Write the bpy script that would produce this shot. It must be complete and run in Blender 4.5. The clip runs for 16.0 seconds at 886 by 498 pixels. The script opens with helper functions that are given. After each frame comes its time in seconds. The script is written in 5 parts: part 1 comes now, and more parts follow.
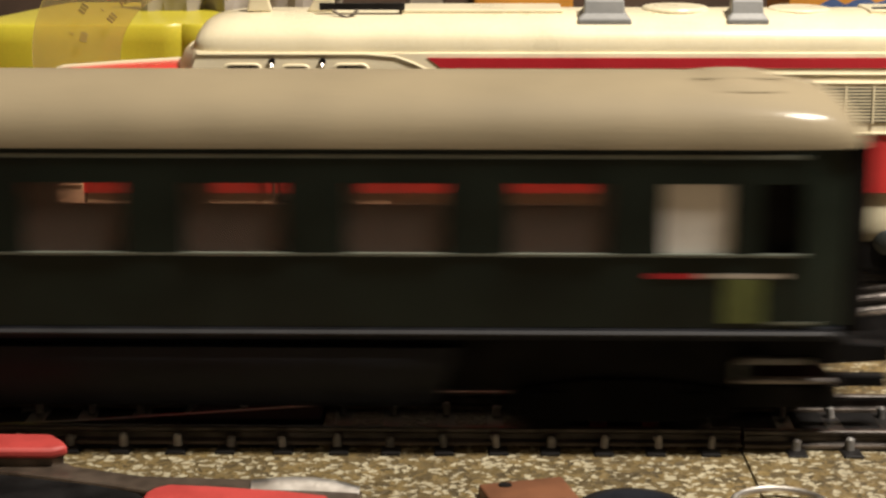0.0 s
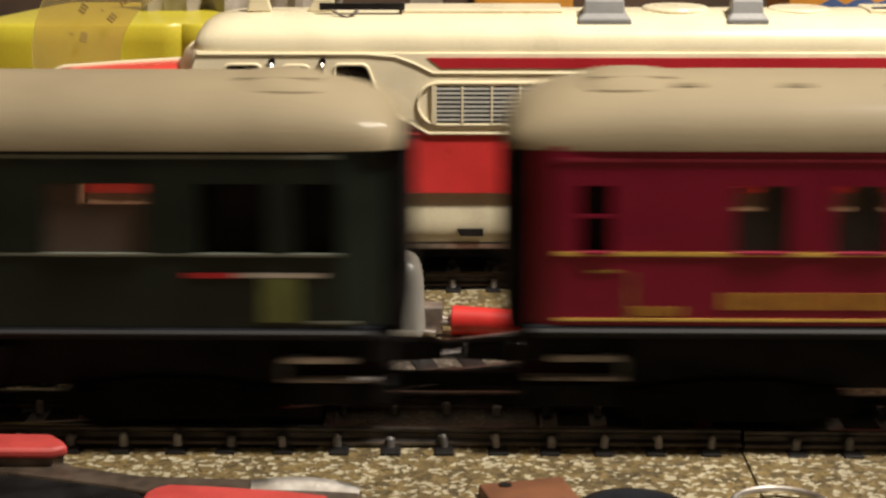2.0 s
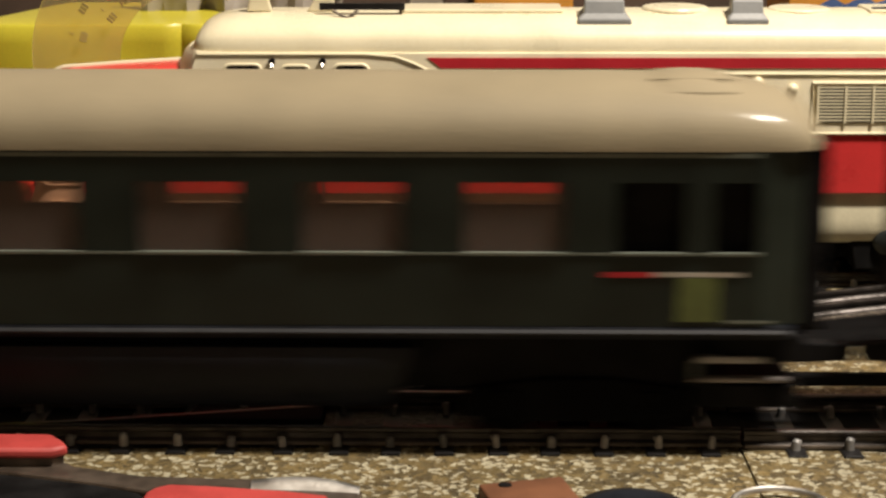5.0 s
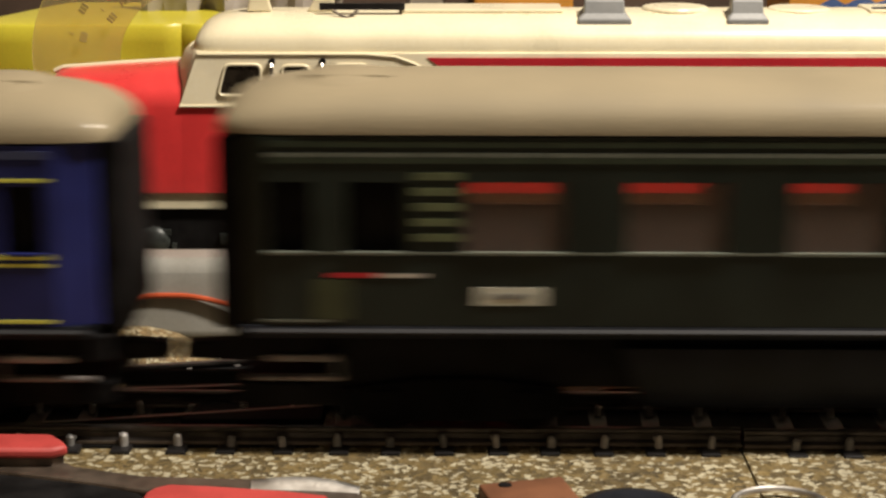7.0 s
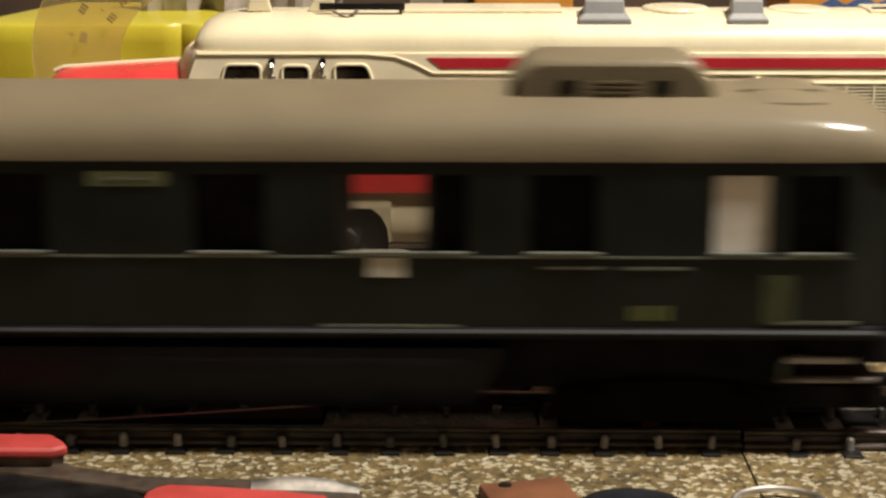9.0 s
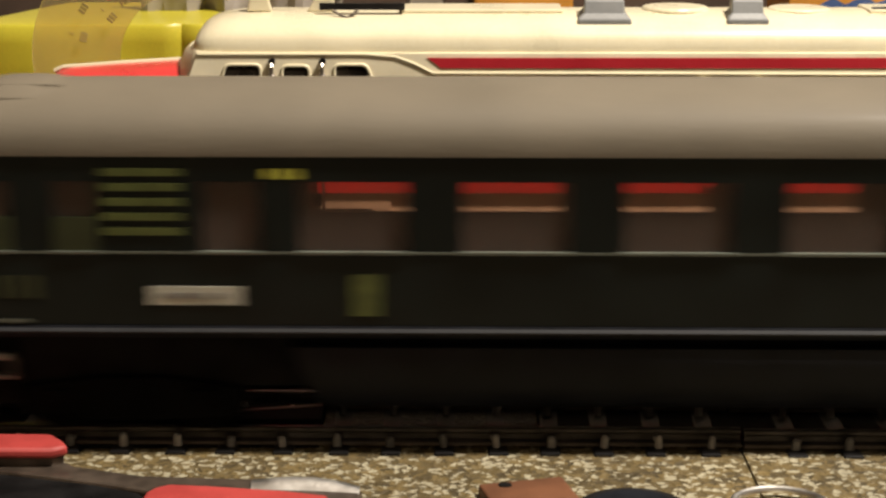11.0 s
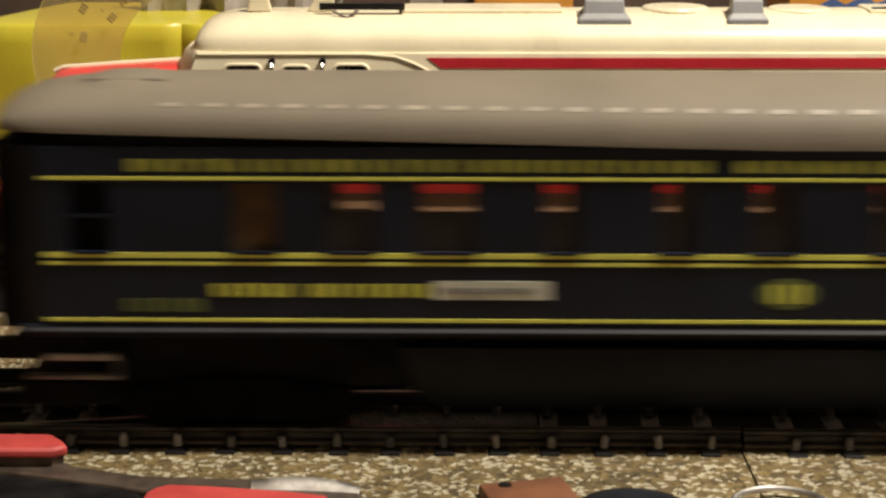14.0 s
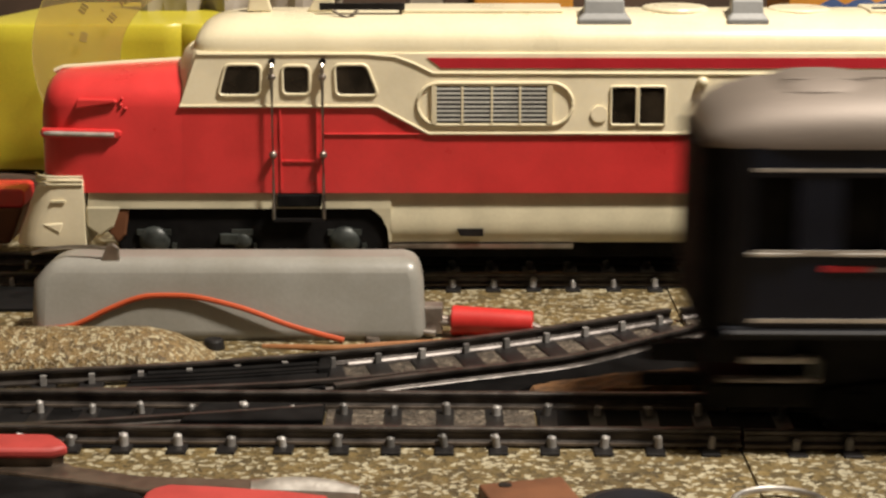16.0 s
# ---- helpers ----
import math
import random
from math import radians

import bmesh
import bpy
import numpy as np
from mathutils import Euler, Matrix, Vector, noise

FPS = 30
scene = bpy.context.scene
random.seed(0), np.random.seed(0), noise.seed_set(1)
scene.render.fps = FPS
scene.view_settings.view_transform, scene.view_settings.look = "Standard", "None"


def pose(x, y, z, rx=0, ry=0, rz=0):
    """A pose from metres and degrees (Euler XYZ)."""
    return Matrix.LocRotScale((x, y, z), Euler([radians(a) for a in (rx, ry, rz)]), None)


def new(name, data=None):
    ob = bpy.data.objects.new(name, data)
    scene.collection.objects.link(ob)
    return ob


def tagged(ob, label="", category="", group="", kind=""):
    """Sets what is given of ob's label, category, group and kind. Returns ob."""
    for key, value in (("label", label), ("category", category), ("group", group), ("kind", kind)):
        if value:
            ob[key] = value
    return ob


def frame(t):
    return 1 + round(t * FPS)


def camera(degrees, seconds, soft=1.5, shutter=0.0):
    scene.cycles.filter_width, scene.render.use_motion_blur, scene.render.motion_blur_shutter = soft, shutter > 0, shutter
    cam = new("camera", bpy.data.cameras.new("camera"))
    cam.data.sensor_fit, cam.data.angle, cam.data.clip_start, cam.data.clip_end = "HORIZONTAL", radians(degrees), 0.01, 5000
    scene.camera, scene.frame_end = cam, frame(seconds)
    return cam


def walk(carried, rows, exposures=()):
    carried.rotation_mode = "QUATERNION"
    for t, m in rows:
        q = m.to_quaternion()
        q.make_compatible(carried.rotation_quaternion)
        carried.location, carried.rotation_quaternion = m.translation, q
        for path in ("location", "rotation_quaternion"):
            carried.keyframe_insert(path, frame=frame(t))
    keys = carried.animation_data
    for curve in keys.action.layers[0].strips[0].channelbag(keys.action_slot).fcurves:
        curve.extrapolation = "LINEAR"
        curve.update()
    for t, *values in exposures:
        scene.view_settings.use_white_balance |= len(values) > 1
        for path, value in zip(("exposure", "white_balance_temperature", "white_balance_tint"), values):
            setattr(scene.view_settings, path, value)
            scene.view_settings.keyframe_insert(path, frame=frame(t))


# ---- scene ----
# Lengths below are in millimetres unless they go to a helper; MM turns them into metres.
MM = 0.001
cam = camera(26.0, 16.0, soft=2.6, shutter=0.55)
EYE = pose(0, 0, 0.0885, 90 - 13.112, 0, 0)
walk(cam, [(0.0, EYE), (16.0, EYE)], exposures=[(0.0, 0.0), (16.0, 0.0)])

# ---- light: a warm ceiling lamp in a closed room ----
world = bpy.data.worlds.new("room_air")
scene.world = world
world.use_nodes = True
world.node_tree.nodes["Background"].inputs[0].default_value = (1.0, 0.8, 0.55, 1)
world.node_tree.nodes["Background"].inputs[1].default_value = 0.012


bulb = bpy.data.lights.new("lamp_over_the_board", "POINT")
bulb.energy, bulb.color, bulb.shadow_soft_size = 23.4, (1.0, 0.91, 0.79), 0.03
new("lamp_over_the_board", bulb).location = (0.225, 0.20, 0.50)


# ---- materials ----
def material(name, colour, rough=0.5, metal=0.0, vary=0.15, scale=180.0, bump=0.15, coat=0.0, fine=1500.0, wear=None, spec=0.5):
    m = bpy.data.materials.new(name)
    m.use_nodes = True
    n, l = m.node_tree.nodes, m.node_tree.links
    b = n["Principled BSDF"]
    b.inputs["Metallic"].default_value = metal
    b.inputs["Coat Weight"].default_value = coat
    b.inputs["Coat Roughness"].default_value = 0.16
    b.inputs["Specular IOR Level"].default_value = spec
    co = n.new("ShaderNodeTexCoord")
    big = n.new("ShaderNodeTexNoise")
    big.inputs["Scale"].default_value, big.inputs["Detail"].default_value = scale, 5
    small = n.new("ShaderNodeTexNoise")
    small.inputs["Scale"].default_value, small.inputs["Detail"].default_value = fine, 3
    for t in (big, small):
        l.new(co.outputs["Object"], t.inputs["Vector"])
    ramp = n.new("ShaderNodeValToRGB")
    lo = [c * (1 - vary) for c in colour]
    hi = [min(1, c * (1 + vary)) for c in colour]
    if wear:
        lo = wear
    ramp.color_ramp.elements[0].position, ramp.color_ramp.elements[1].position = 0.33, 0.62
    ramp.color_ramp.elements[0].color, ramp.color_ramp.elements[1].color = (*lo, 1), (*hi, 1)
    l.new(big.outputs["Fac"], ramp.inputs["Fac"])
    mix = n.new("ShaderNodeMixRGB")
    mix.blend_type = "OVERLAY"
    mix.inputs["Fac"].default_value = 0.10
    l.new(ramp.outputs["Color"], mix.inputs["Color1"])
    l.new(small.outputs["Fac"], mix.inputs["Color2"])
    l.new(mix.outputs["Color"], b.inputs["Base Color"])
    mr = n.new("ShaderNodeMapRange")
    mr.inputs["To Min"].default_value, mr.inputs["To Max"].default_value = max(0.03, rough - 0.12), min(1, rough + 0.14)
    l.new(big.outputs["Fac"], mr.inputs["Value"])
    l.new(mr.outputs["Result"], b.inputs["Roughness"])
    bp = n.new("ShaderNodeBump")
    bp.inputs["Strength"].default_value, bp.inputs["Distance"].default_value = bump, 0.0002
    l.new(small.outputs["Fac"], bp.inputs["Height"])
    l.new(bp.outputs["Normal"], b.inputs["Normal"])
    return m


def speckle(name, brown, pale, cells=800.0, share=0.46):
    """Foam of pressed crumbs: pale and brown flakes of uneven shape."""
    m = bpy.data.materials.new(name)
    m.use_nodes = True
    n, l = m.node_tree.nodes, m.node_tree.links
    b = n["Principled BSDF"]
    co = n.new("ShaderNodeTexCoord")
    warp = n.new("ShaderNodeTexNoise")
    warp.inputs["Scale"].default_value, warp.inputs["Detail"].default_value = 650, 3
    l.new(co.outputs["Object"], warp.inputs["Vector"])
    add = n.new("ShaderNodeVectorMath")
    add.operation = "MULTIPLY_ADD"
    add.inputs[1].default_value = (0.003, 0.003, 0.003)
    l.new(warp.outputs["Color"], add.inputs[0])
    l.new(co.outputs["Object"], add.inputs[2])
    vor = n.new("ShaderNodeTexVoronoi")
    vor.inputs["Scale"].default_value = cells
    l.new(add.outputs["Vector"], vor.inputs["Vector"])
    sep = n.new("ShaderNodeSeparateColor")
    l.new(vor.outputs["Color"], sep.inputs["Color"])
    ramp = n.new("ShaderNodeValToRGB")
    e = ramp.color_ramp.elements
    e[0].position, e[0].color = 0.0, (*[c * 0.5 for c in brown], 1)
    e[1].position, e[1].color = 0.9, (*[c * 1.55 for c in brown], 1)
    l.new(sep.outputs["Green"], ramp.inputs["Fac"])
    # pale flakes: some of the cells, and of those the core only
    pick = n.new("ShaderNodeMath")
    pick.operation = "GREATER_THAN"
    pick.inputs[1].default_value = 1 - share
    l.new(sep.outputs["Red"], pick.inputs[0])
    core = n.new("ShaderNodeMapRange")
    core.inputs["From Min"].default_value, core.inputs["From Max"].default_value = 0.60, 0.44
    l.new(vor.outputs["Distance"], core.inputs["Value"])
    both = n.new("ShaderNodeMath")
    both.operation = "MULTIPLY"
    l.new(pick.outputs["Value"], both.inputs[0])
    l.new(core.outputs["Result"], both.inputs[1])
    flake = n.new("ShaderNodeMixRGB")
    flake.inputs["Color2"].default_value = (*pale, 1)
    l.new(both.outputs["Value"], flake.inputs["Fac"])
    l.new(ramp.outputs["Color"], flake.inputs["Color1"])
    stain = n.new("ShaderNodeTexNoise")
    stain.inputs["Scale"].default_value, stain.inputs["Detail"].default_value = 60, 4
    l.new(co.outputs["Object"], stain.inputs["Vector"])
    mr = n.new("ShaderNodeMapRange")
    mr.inputs["From Min"].default_value, mr.inputs["From Max"].default_value = 0.3, 0.7
    mr.inputs["To Min"].default_value, mr.inputs["To Max"].default_value = 0.75, 1.1
    l.new(stain.outputs["Fac"], mr.inputs["Value"])
    mul = n.new("ShaderNodeMixRGB")
    mul.blend_type = "MULTIPLY"
    mul.inputs["Fac"].default_value = 1
    l.new(flake.outputs["Color"], mul.inputs["Color1"])
    l.new(mr.outputs["Result"], mul.inputs["Color2"])
    l.new(mul.outputs["Color"], b.inputs["Base Color"])
    b.inputs["Roughness"].default_value = 0.6
    bp = n.new("ShaderNodeBump")
    bp.inputs["Strength"].default_value, bp.inputs["Distance"].default_value = 0.6, 0.0005
    l.new(vor.outputs["Distance"], bp.inputs["Height"])
    l.new(bp.outputs["Normal"], b.inputs["Normal"])
    return m


def glass(name, tint, clear=0.85, haze=0.2, film=(0.8, 0.6, 0.47)):
    m = bpy.data.materials.new(name)
    m.use_nodes = True
    n, l = m.node_tree.nodes, m.node_tree.links
    n.remove(n["Principled BSDF"])
    tr, gl, mx, fr = (n.new("ShaderNode" + k) for k in ("BsdfTransparent", "BsdfGlossy", "MixShader", "Fresnel"))
    tr.inputs["Color"].default_value = (*[c * clear for c in tint], 1)
    gl.inputs["Roughness"].default_value = 0.08
    fr.inputs["IOR"].default_value = 1.4
    l.new(fr.outputs["Fac"], mx.inputs["Fac"])
    l.new(tr.outputs["BSDF"], mx.inputs[1])
    l.new(gl.outputs["BSDF"], mx.inputs[2])
    df, dust = n.new("ShaderNodeBsdfDiffuse"), n.new("ShaderNodeMixShader")
    df.inputs["Color"].default_value = (*film, 1)
    dust.inputs["Fac"].default_value = haze
    l.new(mx.outputs["Shader"], dust.inputs[1])
    l.new(df.outputs["BSDF"], dust.inputs[2])
    l.new(dust.outputs["Shader"], n["Material Output"].inputs["Surface"])
    return m


FOAM = speckle("speckled_foam", (0.112, 0.079, 0.029), (0.39, 0.35, 0.24), 900.0, 0.42)
FOAM_FINE = speckle("fine_speckled_foam", (0.150, 0.098, 0.037), (0.45, 0.40, 0.26), 1450.0, 0.44)
CREAM = material("cream_enamel", (0.74, 0.66, 0.46), 0.3, 0, 0.05, 90, 0.06, 0.3)
CREAM_DULL = material("cream_side_paint", (0.87, 0.775, 0.555), 0.36, 0, 0.08, 120, 0.08, 0.1)
# Skirt cream is darkened so its colour carries the lower side's shade.
SKIRT = material("shaded_cream_paint", (0.52, 0.47, 0.33), 0.45, 0, 0.10, 140, 0.1)
RED = material("red_enamel", (0.64, 0.040, 0.040), 0.3, 0, 0.1, 110, 0.06, 0.25)
RED_STRIPE = material("crimson_stripe", (0.45, 0.02, 0.03), 0.35, 0, 0.1, 110, 0.06)
BLACK = material("black_bakelite", (0.010, 0.009, 0.009), 0.45, 0, 0.4, 200, 0.2, spec=0.3)
DULL_BLACK = material("dull_black", (0.009, 0.0085, 0.0085), 0.7, 0, 0.4, 200, 0.2, spec=0.03)
SOOT = material("sooty_black", (0.0042, 0.0040, 0.0040), 0.85, 0, 0.4, 200, 0.3, spec=0.03)
UNDER = material("black_tinplate", (0.0080, 0.0090, 0.0125), 0.55, 0, 0.3, 160, 0.1, spec=0.16)
STEEL = material("worn_steel", (0.50, 0.47, 0.43), 0.35, 1, 0.25, 260, 0.2)
RAIL = material("tarnished_rail", (0.058, 0.050, 0.045), 0.4, 0.6, 0.4, 300, 0.25, wear=(0.03, 0.025, 0.022))
NICKEL = material("dull_nickel", (0.34, 0.325, 0.31), 0.52, 0.4, 0.25, 300, 0.2)
def tarnish(m, lo, hi):
    """Make each object with this material a little darker or brighter."""
    n, l = m.node_tree.nodes, m.node_tree.links
    base = n["Principled BSDF"].inputs["Base Color"]
    old = base.links[0].from_socket
    info, mr, mul = n.new("ShaderNodeObjectInfo"), n.new("ShaderNodeMapRange"), n.new("ShaderNodeMixRGB")
    mr.inputs["To Min"].default_value, mr.inputs["To Max"].default_value = lo, hi
    l.new(info.outputs["Random"], mr.inputs["Value"])
    mul.blend_type = "MULTIPLY"
    mul.inputs["Fac"].default_value = 1
    l.new(old, mul.inputs["Color1"])
    l.new(mr.outputs["Result"], mul.inputs["Color2"])
    l.new(mul.outputs["Color"], base)


tarnish(NICKEL, 0.35, 1.25)
STREAK = material("streaked_rail_foot", (0.19, 0.17, 0.16), 0.46, 0.45, 0.3, 420, 0.3, wear=(0.05, 0.042, 0.036))
FOOT = material("brown_tarnished_foot", (0.13, 0.105, 0.085), 0.45, 0.4, 0.4, 300, 0.2)
# Grey of the lower lip stands for its highlight from above.
EDGE = material("grey_lip_highlight", (0.019, 0.019, 0.021), 0.65, 0.0, 0.2, 200, 0.1, spec=0.3)
AXLE = material("grey_black_casting", (0.036, 0.041, 0.038), 0.44, 0.2, 0.5, 300, 0.2)
BLADE = material("streaked_blade_steel", (0.1445, 0.1105, 0.085), 0.38, 0.7, 0.35, 250, 0.1)
PIN = material("dull_pin_metal", (0.30, 0.26, 0.23), 0.42, 0.8, 0.3, 300, 0.2)
WINDOW = material("dark_glazing", (0.020, 0.015, 0.010), 0.16, 0, 0.7, 160, 0.04)
TIN = material("bright_tin", (0.78, 0.75, 0.71), 0.36, 1, 0.15, 300, 0.15)
GREY_ROOF = material("grey_beige_roof", (0.240, 0.196, 0.122), 0.68, 0, 0.10, 45, 0.3, 0.20, fine=2200, spec=0.3)
BROWN_ROOF = material("brown_grey_roof", (0.146, 0.117, 0.070), 0.66, 0, 0.11, 45, 0.3, 0.20, fine=2200, spec=0.3)
COOL_ROOF = material("cool_grey_roof", (0.155, 0.130, 0.094), 0.64, 0, 0.10, 45, 0.3, 0.20, fine=2200, spec=0.3)
SILVER_ROOF = material("silver_roof", (0.175, 0.146, 0.124), 0.54, 0.35, 0.10, 45, 0.12)
GREEN = material("bottle_green", (0.0073, 0.0128, 0.0094), 0.34, 0, 0.25, 90, 0.06, 0.0, spec=0.3)
GREEN_WORN = material("worn_bottle_green", (0.0105, 0.0150, 0.0112), 0.38, 0, 0.25, 90, 0.06, 0.0, spec=0.3)
GREEN_DARK = material("dark_green", (0.0058, 0.00899, 0.007975), 0.36, 0, 0.25, 90, 0.06, 0.0, spec=0.3)
CRIMSON = material("crimson_tinplate", (0.180, 0.0022, 0.0225), 0.36, 0, 0.12, 90, 0.05, 0.06, spec=0.35)
BLUE = material("night_blue", (0.0130, 0.0168, 0.092), 0.34, 0, 0.2, 90, 0.05, 0.0, spec=0.3)
# Lighter blue paints the sheen along the top of the blue side.
BLUE_TOP = material("blue_sheen_edge", (0.045, 0.055, 0.115), 0.4, 0, 0.2, 200, 0.05)
NIGHT = material("blue_black", (0.0056, 0.0080, 0.0165), 0.36, 0, 0.2, 90, 0.05, 0.0, spec=0.3)
CREST_GOLD = material("dark_gold_print", (0.195, 0.1105, 0.0156), 0.5, 0, 0.3, 500, 0.05)
GOLD_LINE = material("gold_line", (0.598, 0.39, 0.078), 0.45, 0, 0.15, 400, 0.05)
CURTAIN = material("brown_curtain", (0.075, 0.042, 0.016), 0.8, 0, 0.3, 400, 0.1)
GOLD = material("gold_print", (0.52, 0.52, 0.07), 0.45, 0.1, 0.25, 400, 0.05)
OLD_GOLD = material("dull_gold_print", (0.39, 0.208, 0.026), 0.5, 0.05, 0.3, 500, 0.05)
YELLOW_LINE = material("yellow_line", (0.60, 0.60, 0.10), 0.45, 0, 0.12, 400, 0.05)
WHITE_LINE = material("silver_line", (0.55, 0.52, 0.48), 0.35, 0.5, 0.15, 400, 0.05)
# Lighter green puts the lit look of the top band into colour.
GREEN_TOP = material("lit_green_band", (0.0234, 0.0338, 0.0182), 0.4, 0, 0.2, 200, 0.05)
# For sills and rails, and for painted highlights along gutter and lower edge.
SEAM = material("green_edge_and_highlight", (0.13, 0.143, 0.117), 0.35, 0.2, 0.15, 400, 0.05)
PALE_FLECK = material("pale_roof_fleck", (0.29, 0.25, 0.185), 0.5, 0, 0.15, 400, 0.05)
DIM_GOLD = material("dim_gold_print", (0.25, 0.245, 0.035), 0.5, 0.05, 0.3, 400, 0.05)
PLATE = material("pale_plate", (0.50, 0.50, 0.42), 0.45, 0, 0.15, 400, 0.05)
PALE_GREEN = material("pale_green_print", (0.088, 0.104, 0.048), 0.5, 0, 0.2, 400, 0.05)
OLIVE_FAINT = material("faint_olive_print", (0.032, 0.040, 0.014), 0.5, 0, 0.2, 400, 0.05)
OLIVE = material("olive_print", (0.091, 0.1105, 0.0286), 0.5, 0, 0.2, 400, 0.05)
GREY_PRINT = material("grey_print", (0.13, 0.13, 0.13), 0.5, 0, 0.2, 400, 0.05)
MILK = material("milky_pane", (0.72, 0.70, 0.66), 0.3, 0, 0.08, 200, 0.02)
DARK_INNER = material("dark_card_interior", (0.055, 0.042, 0.040), 0.75, 0, 0.2, 200, 0.1)
INNER = material("brown_card_interior", (0.165, 0.135, 0.120), 0.7, 0, 0.2, 200, 0.1)
GREY_BOX = material("grey_hammer_plastic", (0.262, 0.254, 0.228), 0.36, 0, 0.06, 80, 0.1, 0.05, wear=(0.225, 0.215, 0.185))
GREY_SLAT = material("pale_grey_slat", (0.40, 0.39, 0.35), 0.5, 0, 0.1, 200, 0.1)
GREY_VENT = material("grey_cap", (0.24, 0.24, 0.235), 0.45, 0, 0.1, 100, 0.1)
ORANGE = material("orange_wire_sheath", (0.47, 0.075, 0.022), 0.48, 0, 0.08, 300, 0.05)
BROWN_WIRE = material("brown_wire_sheath", (0.30, 0.13, 0.05), 0.5, 0, 0.1, 300, 0.05)
PLUG_RED = material("red_plug_plastic", (0.52, 0.026, 0.022), 0.4, 0, 0.06, 200, 0.08)
TOOL_RED = material("red_plastic", (0.37, 0.040, 0.035), 0.58, 0, 0.12, 200, 0.1)
YELLOW = material("yellow_plastic", (0.53, 0.46, 0.035), 0.38, 0, 0.06, 40, 0.04, 0.2)
WOOD = material("red_brown_wood", (0.1275, 0.0476, 0.0187), 0.6, 0, 0.25, 120, 0.2)
BALLAST = material("brown_ballast", (0.11, 0.052, 0.018), 0.85, 0, 0.45, 500, 0.6)
CLEAN = glass("clean_pane", (1, 0.96, 0.92), 0.72, 0.02, (0.50, 0.44, 0.40))
CLEAR_DARK = glass("dark_clear_pane", (1, 0.80, 0.72), 0.62, 0.03, (0.50, 0.44, 0.42))
CLEAR = glass("clear_pane", (1, 0.76, 0.68), 0.74, 0.10, (0.60, 0.50, 0.43))
RULER = glass("yellowed_clear_plastic", (0.97, 0.88, 0.66), 0.98, 0.18, (0.58, 0.52, 0.27))
PLASTER = material("room_plaster", (0.70, 0.62, 0.51), 0.9, 0, 0.1, 3, 0.1, fine=60)
CARTON = material("dark_carton", (0.06, 0.035, 0.022), 0.7, 0, 0.4, 30, 0.2)
ORANGE_CARTON = material("orange_carton", (0.50, 0.22, 0.03), 0.5, 0, 0.2, 60, 0.1)
BLUE_CARTON = material("blue_carton", (0.05, 0.09, 0.22), 0.5, 0, 0.2, 60, 0.1)
WORN = material("worn_brown_ink", (0.27, 0.20, 0.085), 0.6, 0, 0.3, 400, 0.05)
OCHRE = material("ochre_curtain", (0.221, 0.182, 0.039), 0.6, 0, 0.3, 400, 0.05)
# Pinkish crimson paints the light caught by ledges and window sills.
PINK = material("lit_crimson_ledge", (0.22, 0.012, 0.032), 0.4, 0, 0.15, 300, 0.05)
BAG = material("grey_film", (0.34, 0.30, 0.25), 0.35, 0, 0.2, 60, 0.1)
DIRT = speckle("grey_brown_grit", (0.062, 0.048, 0.035), (0.185, 0.155, 0.115), 1300.0, 0.26)
BOARD = material("plywood_board", (0.22, 0.15, 0.08), 0.7, 0, 0.2, 12, 0.15)


# ---- mesh helpers, in millimetres ----
def box(bm, x0, x1, y0, y1, z0, z1):
    v = [bm.verts.new(p) for p in ((x0, y0, z0), (x1, y0, z0), (x1, y1, z0), (x0, y1, z0), (x0, y0, z1), (x1, y0, z1), (x1, y1, z1), (x0, y1, z1))]
    for f in ((3, 2, 1, 0), (4, 5, 6, 7), (0, 1, 5, 4), (1, 2, 6, 5), (2, 3, 7, 6), (3, 0, 4, 7)):
        bm.faces.new([v[i] for i in f])
    return bm


def slab(bm, pts, d0, d1, axis="y"):
    """A polygon, given in the plane across an axis, drawn out along it from d0 to d1."""
    put = {"y": lambda a, b, d: (a, d, b), "z": lambda a, b, d: (a, b, d), "x": lambda a, b, d: (d, a, b)}[axis]
    lo = [bm.verts.new(put(a, b, d0)) for a, b in pts]
    hi = [bm.verts.new(put(a, b, d1)) for a, b in pts]
    bm.faces.new(lo)
    bm.faces.new(hi[::-1])
    for i in range(len(pts)):
        j = (i + 1) % len(pts)
        bm.faces.new((lo[i], hi[i], hi[j], lo[j]))
    return bm


def loft(bm, rings, caps=True):
    rows = [[bm.verts.new(p) for p in r] for r in rings]
    for a, b in zip(rows, rows[1:]):
        for i in range(len(a)):
            j = (i + 1) % len(a)
            bm.faces.new((a[i], a[j], b[j], b[i]))
    if caps:
        bm.faces.new(rows[0][::-1])
        bm.faces.new(rows[-1])
    return bm


def rod(bm, p, q, r0, r1=None, sides=12):
    p, q = Vector(p), Vector(q)
    r1 = r0 if r1 is None else r1
    m = (q - p).to_track_quat("Z", "Y").to_matrix()
    ring = [Vector((math.cos(2 * math.pi * i / sides), math.sin(2 * math.pi * i / sides), 0)) for i in range(sides)]
    return loft(bm, [[p + m @ (c * r0) for c in ring], [q + m @ (c * r1) for c in ring]])


